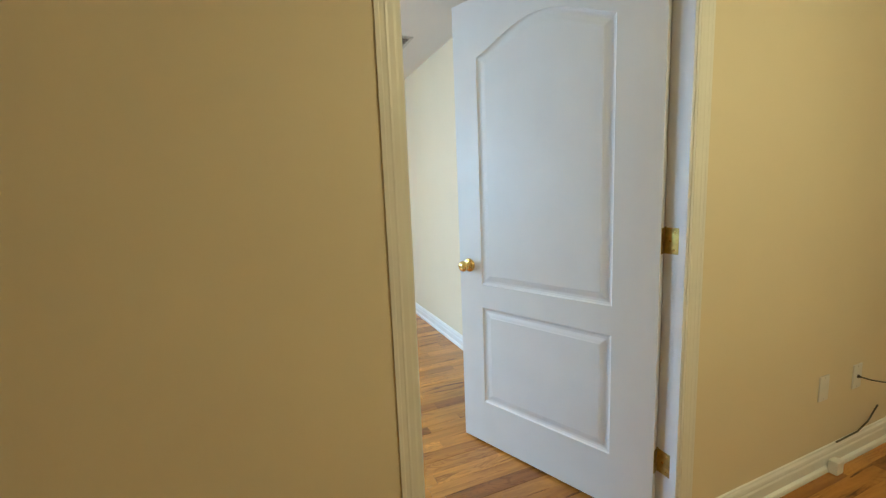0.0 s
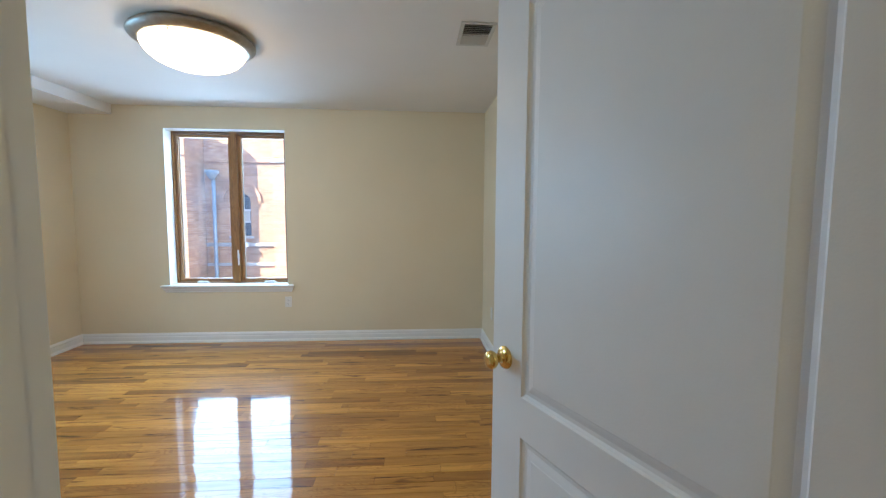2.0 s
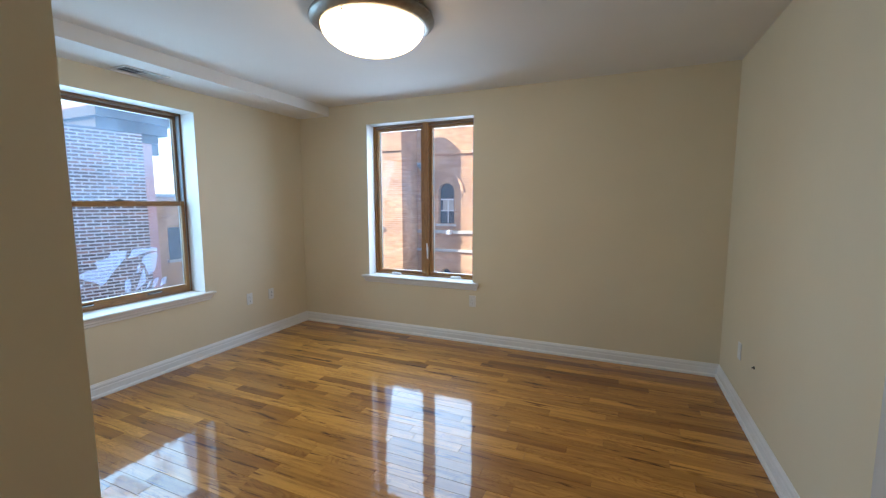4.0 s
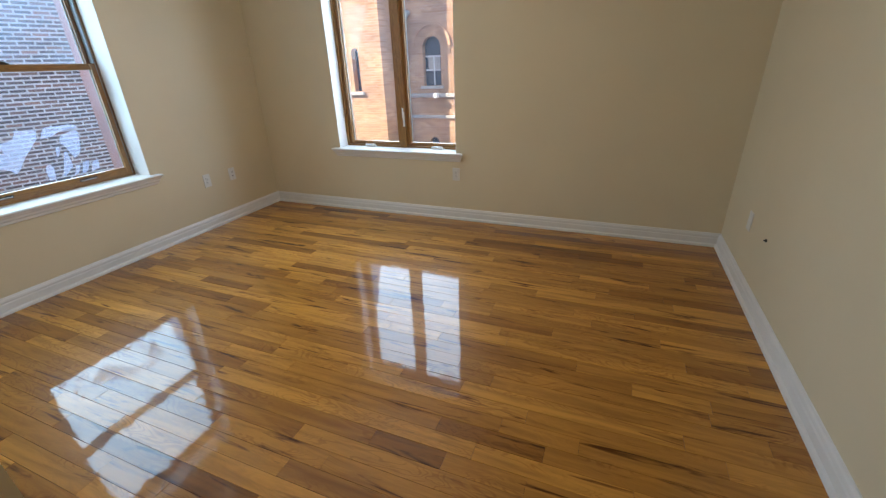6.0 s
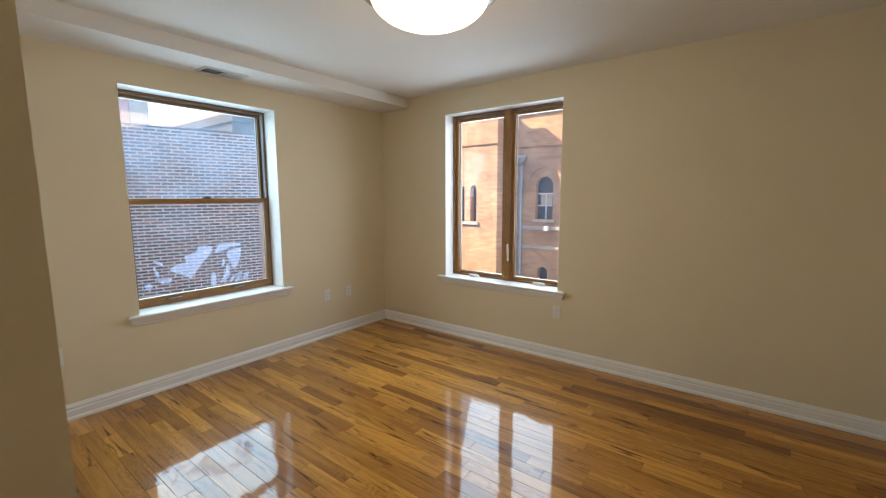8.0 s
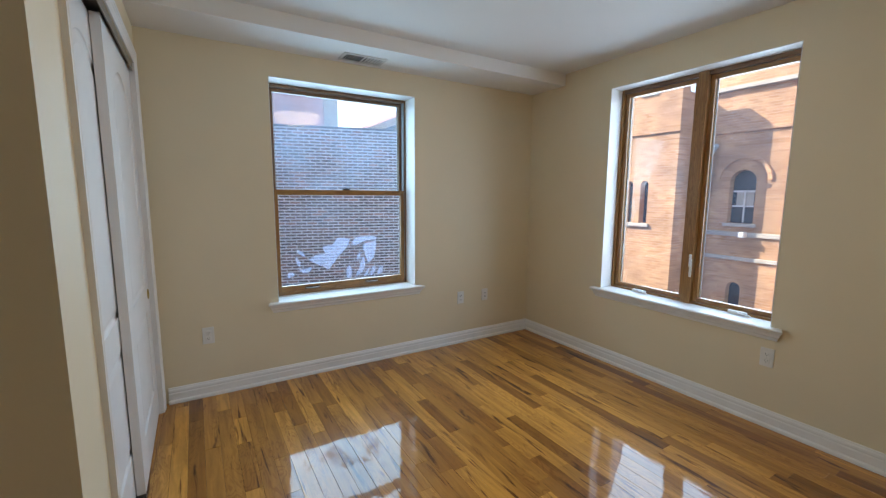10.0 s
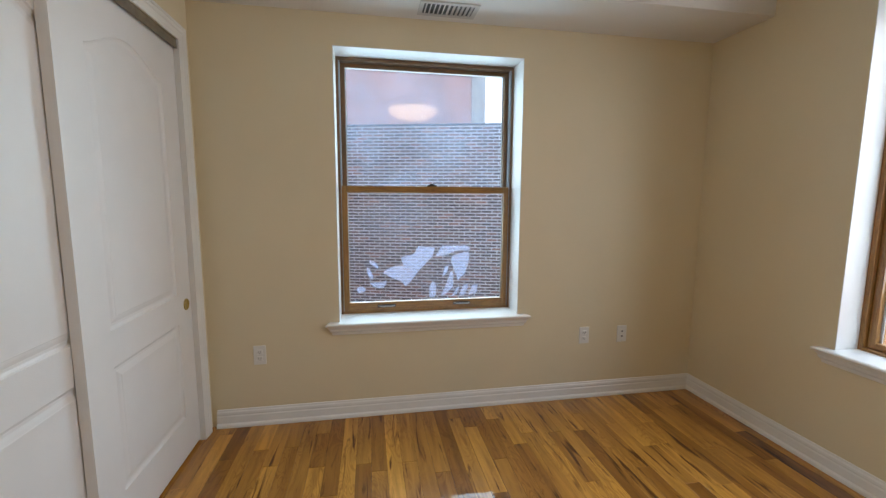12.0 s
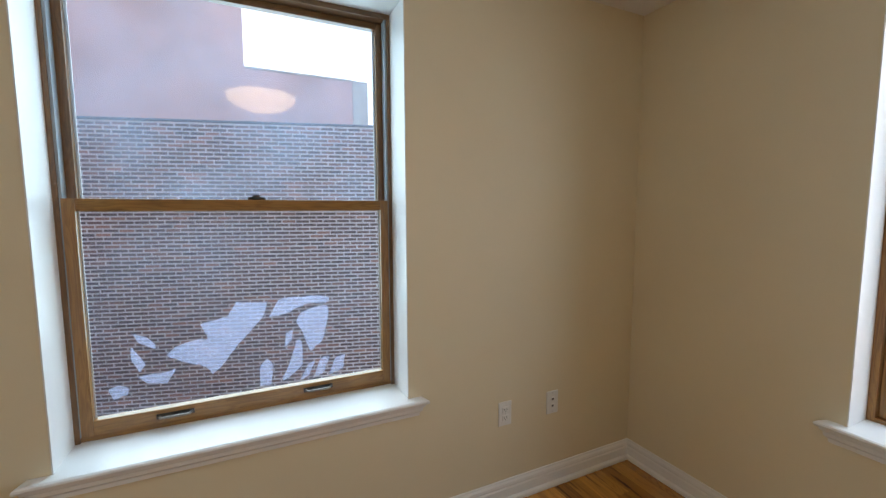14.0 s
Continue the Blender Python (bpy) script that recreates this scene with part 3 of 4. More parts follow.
door_knob(door, DOOR_W - 0.062, 0.915, 0.035, 1, M_BRASS)
door_knob(door, DOOR_W - 0.062, 0.915, 0.0, -1, M_BRASS)
part("latch_plate", softbox(DOOR_W - 0.001, 0.006, 0.875, DOOR_W + 0.0015, 0.029, 0.935, 0.0006), M_BRASS, door, "brass latch plate")
for z in (0.26, 1.082, 1.90):
    hinge = part("hinge", softbox(-0.0035, 0.001, z - 0.045, -0.0006, 0.031, z + 0.045, 0.0008), M_AGED, door, "aged brass butt hinge")
    part("knuckle", lathe([(0.0, 0.0), (0.0062, 0.0), (0.0062, 0.0295), (0.0056, 0.030), (0.0062, 0.0305), (0.0062, 0.0595), (0.0056, 0.060), (0.0062, 0.0605), (0.0062, 0.09), (0.004, 0.093), (0.0, 0.094)], 16), M_AGED, hinge, m=pose(-0.004, -0.003, z - 0.045))
    part("jamb_leaf", softbox(DX1 - J - 0.0022, DY1 - 0.075, z - 0.033, DX1 - J + 0.0004, DY1 - 0.021, z + 0.057, 0.0008), M_AGED, hinge, m=door.matrix_basis.inverted())
    for dy, dz in ((-0.060, -0.018), (-0.044, 0.012), (-0.060, 0.042)):
        part("screw", lathe([(0.0, 0.0016), (0.003, 0.0013), (0.0042, 0.0)], 12), M_BRASS, hinge, m=door.matrix_basis.inverted() @ pose(DX1 - J - 0.0021, DY1 + dy, z + dz, 0, -90, 0))

# ---- closet sliding doors ----
casing(CO0 + 0.012, CO1 - 0.004, CTOP, CY, 1, M_TRIM, "closet_casing", 0.072, depth=0.85)
structure("closet_jamb", boxes((CO1 - 0.012, CY - 0.10, 0, CO1, CY + 0.001, CTOP), (CO0, CY - 0.10, 0, CO0 + 0.012, CY + 0.001, CTOP)), M_TRIM, "white painted closet jamb", "door frame")
structure("closet_track", boxes((CO0 + 0.012, CY - 0.095, CTOP - 0.012, CO1 - 0.012, CY - 0.004, CTOP), (CO0 + 0.012, CY - 0.006, CTOP - 0.045, CO1 - 0.012, CY - 0.003, CTOP - 0.012)), M_NICKEL, "grey metal sliding door track", "door track")


def closet_door(x_right, width, y_face, label, pull_x):
    """Leaf seen from the room (+y side)."""
    d = thing("closet_door", label, "closet door", pose(x_right, y_face, 0.014), group="sliding closet doors")
    # leaf local x runs west
    h = CTOP - 0.014 - 0.030
    part("door_leaf", moulded_leaf(width, h, 0.034, 0.148, (0.200, 0.690), (0.828, 1.830), 0.09), M_DOOR, d, m=pose(0, 0, 0, 0, 0, 180) @ pose(0, 0.034, 0))
    pull = part("finger_pull", lathe([(0.0, 0.0006), (0.019, 0.0006), (0.0215, 0.0012), (0.0235, 0.0042), (0.026, 0.005), (0.0285, 0.004), (0.0295, 0.0)], 36), M_AGED, d, "round brass finger pull", pose(pull_x - x_right, 0.0005, 0.768, -90, 0, 0))
    return d


closet_door(-2.442, 0.828, CY - 0.020, "white two-panel sliding closet door at the front track", -3.212)
closet_door(-1.872, 0.790, CY - 0.057, "white two-panel sliding closet door at the rear track", -1.918)
tagged(part("floor_guide", softbox(-2.462, CY - 0.062, 0.0, -2.422, CY - 0.018, 0.020, 0.003), M_DARKMETAL), "small dark metal floor guide under the closet doors", "door guide")


# ---- windows ----
def stool(lo, hi, along, plane, depth, zt, room):
    """Window stool with horns and a moulded apron. room: +1 or -1, the way into the room."""
    prof = [(-depth, 0.0), (0.040, 0.0), (0.047, -0.004), (0.049, -0.010), (0.046, -0.017), (0.036, -0.022), (0.034, -0.030), (0.026, -0.036), (0.024, -0.050), (0.014, -0.060), (0.012, -0.074), (0.0, -0.080), (0.0, -0.022), (-depth, -0.022)]
    bm = bmesh.new()
    horn = 0.075
    def ring(s, t):
        # the nosing runs into the horns; below, the apron returns at a slant
        r = []
        for p, q in prof:
            if p <= 0.0 and q > -0.03:
                a = s
            else:
                a = s + t * (horn - max(0.0, (0.049 - p)) * 0.9)
            c = plane + room * p
            r.append(bm.verts.new((a, c, zt + q) if along == "x" else (c, a, zt + q)))
        return r
    A, B = ring(lo, -1), ring(hi, 1)
    n = len(prof)
    for i in range(n):
        bm.faces.new((A[i], A[(i + 1) % n], B[(i + 1) % n], B[i]))
    for R in (A, B):
        es = [bm.edges.get((R[i], R[(i + 1) % n])) for i in range(n)]
        bmesh.ops.triangle_fill(bm, use_beauty=True, edges=es)
    bmesh.ops.recalc_face_normals(bm, faces=bm.faces[:])
    return bm


def west_window():
    """Double-hung wooden window in the west wall."""
    w = thing("window_1", "double-hung oak-stained wooden window in a deep white reveal", "window", kind="structure")
    y0, y1, z0, z1 = W1Y0, W1Y1, W1Z0, W1Z1
    part("window_sill", stool(y0, y1, "y", WX, 0.175, z0 + 0.002, 1), M_TRIM, w, "white painted moulded window stool")
    xf = WX - 0.165                       # room face of the frame
    t = 0.004                             # reveal lining, painted white
    part("reveal", boxes((xf, y0, z0, WX + 0.0015, y0 + t, z1), (xf, y1 - t, z0, WX + 0.0015, y1, z1), (xf, y0 + t, z1 - t, WX + 0.0015, y1 - t, z1)), M_TRIM, w, "white painted reveal")
    f = 0.018
    frame_ob = part("window_frame", boxes((OUTX, y0, z0, xf, y0 + f, z1), (OUTX, y1 - f, z0, xf, y1, z1)), M_SASH_SHADED, w, "oak-stained frame with shade in its colour")
    part("head", boxes((OUTX, y0 + f, z1 - 0.024, xf, y1 - f, z1)), M_RAIL_SHADED, frame_ob)
    part("sill", boxes((OUTX - 0.03, y0 + f, z0, xf - 0.01, y1 - f, z0 + 0.020)), M_RAIL, frame_ob)
    for ya, yb in ((y0 + f, y0 + f + 0.008), (y1 - f - 0.008, y1 - f)):
        part("jamb_liner", boxes((xf - 0.085, ya, z0 + 0.02, xf - 0.004, yb, z1 - 0.024)), M_LEAD, frame_ob, "grey vinyl jamb liner")
    ya, yb, zm = y0 + f + 0.004, y1 - f - 0.004, 1.383
    def sash(name, xa, xb, za, zb, top, bottom, st, label, stain=M_SASH, rail=M_RAIL):
        s = part(name, boxes((xa, ya, za, xb, ya + st, zb), (xa, yb - st, za, xb, yb, zb)), stain, w, label)
        part("top_rail", softbox(xa + 0.001, ya + st, zb - top, xb - 0.001, yb - st, zb, 0.002), rail, s)
        part("bottom_rail", softbox(xa + 0.001, ya + st, za, xb - 0.001, yb - st, za + bottom, 0.002), M_RAIL, s)
        return s
    up = sash("upper_sash", xf - 0.078, xf - 0.043, zm - 0.022, z1 - 0.026, 0.026, 0.040, 0.030, "oak-stained upper sash with shade in its colour", M_SASH_SHADED, M_RAIL_SHADED)
    lo = sash("lower_sash", xf - 0.040, xf - 0.003, z0 + 0.021, zm + 0.020, 0.040, 0.050, 0.033, "oak-stained lower sash, closed")
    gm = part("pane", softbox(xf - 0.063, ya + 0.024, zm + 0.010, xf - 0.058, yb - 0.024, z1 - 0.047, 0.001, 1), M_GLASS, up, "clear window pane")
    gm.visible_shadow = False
    gl = part("pane", softbox(xf - 0.024, ya + 0.027, z0 + 0.066, xf - 0.019, yb - 0.027, zm - 0.014, 0.001, 1), M_LOWER_GLASS, lo, "window pane with painted-in bluish veil and paint residue")
    gl.visible_shadow = False
    # pale spacer edge of the sealed unit
    for za, zb, x in ((z0 + 0.071, zm - 0.020, xf - 0.030), (zm + 0.018, z1 - 0.053, xf - 0.070)):
        part("spacer", boxes((x, ya + 0.030, za, x + 0.004, ya + 0.038, zb), (x, yb - 0.038, za, x + 0.004, yb - 0.030, zb)), M_VENT, lo if za < 1 else up, "pale spacer strip")
    lk = part("sash_lock", softbox(xf - 0.034, 3.655, zm + 0.020, xf - 0.010, 3.715, zm + 0.031, 0.004), M_DARKMETAL, lo, "dark metal sash lock")
    part("lock_lever", softbox(xf - 0.028, 3.672, zm + 0.031, xf - 0.008, 3.700, zm + 0.038, 0.002), M_DARKMETAL, lk)
    for yc in (3.390, 3.885):
        z = z0 + 0.047
        x = xf - 0.003
        lift = part("sash_lift", tube([(x + 0.001, yc - 0.050, z), (x + 0.016, yc - 0.044, z), (x + 0.020, yc - 0.034, z), (x + 0.020, yc + 0.034, z), (x + 0.016, yc + 0.044, z), (x + 0.001, yc + 0.050, z)], 0.0045, 8), M_NICKEL, lo, "bronze sash lift handle")
        part("lift_plate", softbox(x - 0.0005, yc - 0.058, z - 0.009, x + 0.002, yc + 0.058, z + 0.009, 0.0006), M_DARKMETAL, lift)
    return w


west_window()


def residue():
    """White scraps of old film left on the lower pane."""
    x = WX - 0.165 - 0.0178
    r = random.Random(5)
    def scrap(outline):
        bm = bmesh.new()
        pts, n = [], len(outline)
        for i in range(n):
            a, b = Vector(outline[i]), Vector(outline[(i + 1) % n])
            k = max(2, int((b - a).length / 0.008))
            for j in range(k):
                p = a.lerp(b, j / k)
                pts.append((p.x + r.uniform(-0.0022, 0.0022), p.y + r.uniform(-0.0022, 0.0022)))
        lowv = [bm.verts.new((x, y, z)) for y, z in pts]
        hiv = [bm.verts.new((x + 0.0006, y, z)) for y, z in pts]
        n = len(pts)
        for i in range(n):
            bm.faces.new((lowv[i], lowv[(i + 1) % n], hiv[(i + 1) % n], hiv[i]))
        for ring in (lowv, hiv):
            bmesh.ops.triangle_fill(bm, use_beauty=True, edges=[bm.edges.get((ring[i], ring[(i + 1) % n])) for i in range(n)])
        bmesh.ops.recalc_face_normals(bm, faces=bm.faces[:])
        return bm
    t = thing("film_scraps", "torn white film residue stuck on the lower window pane", "residue")
    part("scrap", scrap(((3.48, 0.95), (3.57, 0.97), (3.60, 1.02), (3.71, 1.01), (3.69, 0.95), (3.61, 0.87), (3.54, 0.78), (3.51, 0.76), (3.49, 0.79), (3.50, 0.90))), M_SMEAR, t)
    part("scrap", scrap(((3.40, 0.88), (3.48, 0.90), (3.50, 0.89), (3.49, 0.79), (3.42, 0.82), (3.37, 0.85))), M_SMEAR, t)
    part("scrap", scrap(((3.28, 0.94), (3.31, 0.93), (3.34, 0.90), (3.34, 0.88), (3.29, 0.91))), M_SMEAR, t)
    part("scrap", scrap(((3.27, 0.90), (3.31, 0.83), (3.29, 0.80), (3.27, 0.85))), M_SMEAR, t)
    part("scrap", scrap(((3.28, 0.79), (3.35, 0.79), (3.40, 0.80), (3.37, 0.75), (3.31, 0.76))), M_SMEAR, t)
    part("scrap", scrap(((3.71, 0.95), (3.75, 1.02), (3.90, 1.02), (3.94, 1.01), (3.94, 0.99), (3.85, 0.99), (3.78, 0.96))), M_SMEAR, t)
    part("scrap", scrap(((3.83, 0.96), (3.93, 0.98), (3.94, 0.95), (3.91, 0.83), (3.86, 0.79), (3.83, 0.88), (3.81, 0.92))), M_SMEAR, t)
    part("scrap", scrap(((3.77, 0.88), (3.80, 0.89), (3.79, 0.85), (3.76, 0.81))), M_SMEAR, t)
    part("scrap", scrap(((3.81, 0.85), (3.83, 0.84), (3.83, 0.74), (3.77, 0.69), (3.75, 0.69), (3.79, 0.78))), M_SMEAR, t)
    part("scrap", scrap(((3.67, 0.76), (3.70, 0.79), (3.72, 0.76), (3.71, 0.68), (3.67, 0.68))), M_SMEAR, t)
    part("scrap", scrap(((3.85, 0.74), (3.88, 0.75), (3.85, 0.69), (3.82, 0.68))), M_SMEAR, t)
    part("scrap", scrap(((3.90, 0.76), (3.94, 0.76), (3.91, 0.69), (3.87, 0.68))), M_SMEAR, t)
    part("scrap", scrap(((3.96, 0.75), (4.00, 0.76), (3.99, 0.70), (3.93, 0.68))), M_SMEAR, t)
    part("scrap", scrap(((3.20, 0.76), (3.23, 0.77), (3.26, 0.75), (3.25, 0.73), (3.21, 0.72))), M_SMEAR, t)


residue()


def north_window():
    """Pair of casements in the north wall."""
    w = thing("window_2", "pair of oak-stained wooden casements in a deep white reveal", "window", kind="structure")
    x0, x1, z0, z1 = W2X0, W2X1, W2Z0, W2Z1
    part("window_sill", stool(x0, x1, "x", NY, 0.16, z0 + 0.002, -1), M_TRIM, w, "white painted moulded window stool")
    yf, t = NY + 0.130, 0.004
    part("reveal", boxes((x0, NY - 0.0015, z0, x0 + t, yf, z1), (x1 - t, NY - 0.0015, z0, x1, yf, z1), (x0 + t, NY - 0.0015, z1 - t, x1 - t, yf, z1)), M_TRIM, w, "white painted reveal")
    f, xm, mw = 0.026, -1.875, 0.031
    fr = part("window_frame", boxes((x0, yf, z0, x0 + f, OUTY, z1), (x1 - f, yf, z0, x1, OUTY, z1), (xm - mw, yf - 0.012, z0 + 0.002, xm + mw, yf + 0.066, z1 - 0.0045)), M_SASH, w, "oak-stained frame with a centre mullion")
    part("head", boxes((x0 + f, yf, z1 - 0.032, xm - mw, OUTY, z1), (xm + mw, yf, z1 - 0.032, x1 - f, OUTY, z1)), M_RAILX_SHADED, fr)
    part("sill", boxes((x0 + f, yf, z0, xm - mw, OUTY + 0.03, z0 + 0.016), (xm + mw, yf, z0, x1 - f, OUTY + 0.03, z0 + 0.016)), M_RAILX, fr)
    for k, (a, b) in enumerate(((x0 + f + 0.003, xm - mw - 0.003), (xm + mw + 0.003, x1 - f - 0.003))):
        st = 0.030
        za, zb = z0 + 0.018, z1 - 0.034
        s = part("casement", boxes((a, yf + 0.020, za, a + st, yf + 0.060, zb), (b - st, yf + 0.020, za, b, yf + 0.060, zb)), M_SASH, w, "oak-stained casement sash, closed")
        part("top_rail", softbox(a + st, yf + 0.021, zb - st, b - st, yf + 0.059, zb, 0.002), M_RAILX, s)
        part("bottom_rail", softbox(a + st, yf + 0.021, za, b - st, yf + 0.059, za + st, 0.002), M_RAILX, s)
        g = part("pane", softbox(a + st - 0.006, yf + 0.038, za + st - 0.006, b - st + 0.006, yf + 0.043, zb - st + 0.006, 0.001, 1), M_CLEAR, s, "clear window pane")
        g.visible_shadow = False
        part("spacer", boxes((a + st, yf + 0.046, za + st, a + st + 0.010, yf + 0.050, zb - st), (b - st - 0.010, yf + 0.046, za + st, b - st, yf + 0.050, zb - st)), M_VENT, s, "pale spacer strip")
        xc = a + 0.245 if k == 0 else b - 0.20
        op = part("crank_cover", softbox(xc - 0.055, yf - 0.028, z0 + 0.002, xc + 0.055, yf - 0.001, z0 + 0.026, 0.006), M_PLASTIC, w, "white casement crank cover")
        part("crank_handle", tube([(xc + 0.01, yf - 0.030, z0 + 0.020), (xc + 0.02, yf - 0.042, z0 + 0.018), (xc + 0.06, yf - 0.046, z0 + 0.014), (xc + 0.085, yf - 0.042, z0 + 0.014)], 0.005), M_PLASTIC, op)
    lt = part("latch", softbox(xm + 0.012, yf - 0.020, 0.80, xm + 0.030, yf - 0.011, 0.93, 0.004), M_PLASTIC, w, "white sash latch")
    part("latch_lever", softbox(xm + 0.014, yf - 0.034, 0.875, xm + 0.028, yf - 0.020, 0.965, 0.004), M_PLASTIC, lt)
    return w


north_window()


# ---- ceiling lamps ----
def ceiling_lamp(x, y, label, bowl, wide=1.0):
    t = thing("ceiling_lamp", label, "ceiling lamp", pose(x, y, CEIL))
    part("rim", lathe([(q * wide, h) for q, h in ((0.0, 0.0), (0.288, 0.0), (0.306, -0.010), (0.319, -0.022), (0.322, -0.032), (0.316, -0.042), (0.300, -0.054), (0.284, -0.064), (0.274, -0.068), (0.266, -0.066), (0.0, -0.058))], 72), M_NICKEL, t, "dark brushed nickel rim")
    prof = [(0.265 * wide, -0.064)]
    for i in range(1, 15):
        a = math.pi / 2 * i / 14
        prof.append((0.265 * wide * math.cos(a) if i < 14 else 0.0, -0.064 - 0.136 * math.sin(a)))
    part("glass_bowl", lathe(prof, 64), bowl, t, "glowing frosted glass bowl")
    for k in range(3):
        a = math.radians(150 + 120 * k)
        part("clip", softbox(-0.006, -0.004, -0.006, 0.006, 0.010, 0.006, 0.002), M_NICKEL, t, m=pose(0.264 * wide * math.cos(a), 0.264 * wide * math.sin(a), -0.074, 0, 0, math.degrees(a) + 90))
    return t


ceiling_lamp(-1.330, 3.815, "lit flush ceiling lamp with frosted bowl and nickel rim", M_LAMP, 1.08)
ceiling_lamp(0.75, 0.0, "lit flush ceiling lamp in the hall with nickel rim", M_HALL_LAMP)


# ---- ceiling vents ----
def ceiling_vent(x, y, z, sx, sy, label, blades=5):
    """Register under a ceiling; the long side sy lies along y."""
    t = thing("ceiling_vent", label, "ceiling vent", pose(x, y, z))
    b = 0.022
    part("backing", boxes((-sx / 2 + b, -sy / 2 + b, -0.0015, sx / 2 - b, sy / 2 - b, 0.0)), M_DUCT, t)
    part("frame", boxes((-sx / 2, -sy / 2, -0.007, -sx / 2 + b, sy / 2, 0), (sx / 2 - b, -sy / 2, -0.007, sx / 2, sy / 2, 0), (-sx / 2 + b, -sy / 2, -0.007, sx / 2 - b, -sy / 2 + b, 0), (-sx / 2 + b, sy / 2 - b, -0.007, sx / 2 - b, sy / 2, 0), (-sx / 2 + b, -0.006, -0.007, sx / 2 - b, 0.006, -0.002)), M_VENT, t, "pale enamelled frame")
    for h in (-1, 1):
        for i in range(blades):
            yy = h * (0.014 + (sy / 2 - b - 0.016) * (i + 0.5) / blades)
            part("slat", boxes((-sx / 2 + b, -0.0006, -0.006, sx / 2 - b, 0.0006, 0.006)), M_VENT, t, m=pose(0, yy, -0.0055, 52 * h, 0, 0))
    return t


ceiling_vent(-3.250, 3.722, SOFFIT, 0.165, 0.315, "pale metal ceiling register under the soffit")
ceiling_vent(0.390, 3.635, CEIL, 0.205, 0.315, "pale metal ceiling register near the wall")


# ---- wall plates ----
def wall_plate(m, label, style):
    """Plate facing local +y... local x across, z up, centre at the origin."""
    t = thing("wall_outlet", label, "wall outlet", m)
    part("plate", softbox(-0.035, 0.0, -0.057, 0.035, 0.006, 0.057, 0.0025), M_PLASTIC, t)
    if style == "duplex":
        for z in (-0.0195, 0.0195):
            s = part("socket", softbox(-0.0165, 0.004, z - 0.014, 0.0165, 0.0085, z + 0.014, 0.003), M_PLASTIC, t)
            part("slot", boxes((-0.0075, 0.0083, z - 0.003, -0.0055, 0.0088, z + 0.006), (0.0055, 0.0083, z - 0.003, 0.0075, 0.0088, z + 0.006), (-0.002, 0.0083, z - 0.010, 0.002, 0.0088, z - 0.006)), M_SLOT, s)
    elif style == "phone":
        for z in (-0.016, 0.018):
            s = part("jack", softbox(-0.009, 0.004, z - 0.009, 0.009, 0.009, z + 0.009, 0.002), M_PLASTIC, t)
            part("slot", boxes((-0.005, 0.0088, z - 0.005, 0.005, 0.0093, z + 0.004)), M_SLOT, s)
    elif style == "coax":
        part("connector", lathe([(0.0, 0.014), (0.0045, 0.014), (0.0048, 0.006), (0.008, 0.006), (0.008, 0.003), (0.0, 0.003)], 12), M_DARKMETAL, t, m=pose(0, 0.004, 0, -90, 0, 0))
    for z in (-0.047, 0.047) if style != "duplex" else (0.0,):
        part("screw", lathe([(0.0, 0.0012), (0.0022, 0.001), (0.003, 0.0)], 10), M_VENT, t, m=pose(0, 0.006, z, -90, 0, 0))
    return t


wall_plate(pose(WX, 2.650, 0.420, 0, 0, -90), "white duplex power outlet on the cream wall", "duplex")
wall_plate(pose(WX, 4.686, 0.428, 0, 0, -90), "white duplex power outlet on the cream wall", "duplex")
wall_plate(pose(WX, 4.962, 0.425, 0, 0, -90), "white two-jack phone plate near the room corner", "phone")
wall_plate(pose(-1.309, NY, 0.420, 0, 0, 180), "white duplex power outlet under the casement window", "duplex")
wall_plate(pose(EX, 4.960, 0.396, 0, 0, 90), "white wall plate on the plain wall", "blank")
tagged(part("coax_connector", lathe([(0.0, 0.014), (0.0045, 0.014), (0.0048, 0.006), (0.009, 0.006), (0.009, 0.0), (0.0, 0.0)], 12), M_DARKMETAL, m=pose(EX, 4.634, 0.402, 0, -90, 0)), "small bare metal coaxial connector on the plain wall", "connector")
wall_plate(pose(1.520, DY0, 0.390, 0, 0, 180), "white blank wall plate in the hall", "blank")
wall_plate(pose(1.785, DY0, 0.388, 0, 0, 180), "white coaxial plate in the hall with a cable stub", "coax")
tagged(part("coax_stub", tube([(1.785, DY0 - 0.012, 0.388), (1.795, DY0 - 0.05, 0.385), (1.825, DY0 - 0.075, 0.380), (1.86, DY0 - 0.085, 0.375)], 0.0032), M_CABLE), "short black coaxial cable stub hanging from the plate", "cable")
tagged(part("loose_cable", tube([(1.62, DY0 - 0.022, 0.122), (1.70, DY0 - 0.024, 0.126), (1.78, DY0 - 0.026, 0.13), (1.86, DY0 - 0.028, 0.16), (1.93, DY0 - 0.03, 0.225)], 0.0035), M_CABLE), "loose grey cable along the hall baseboard", "cable")
tagged(part("cable_box", softbox(1.555, DY0 - 0.062, 0.002, 1.605, DY0 - 0.026, 0.062, 0.004), M_PLASTIC), "small white phone junction box on the baseboard", "junction box")

# ---- outside ----
structure("ground", boxes((-400, -400, -4.3, 400, 400, -4.0)), M_GROUND, "concrete yard far below the windows", "ground")


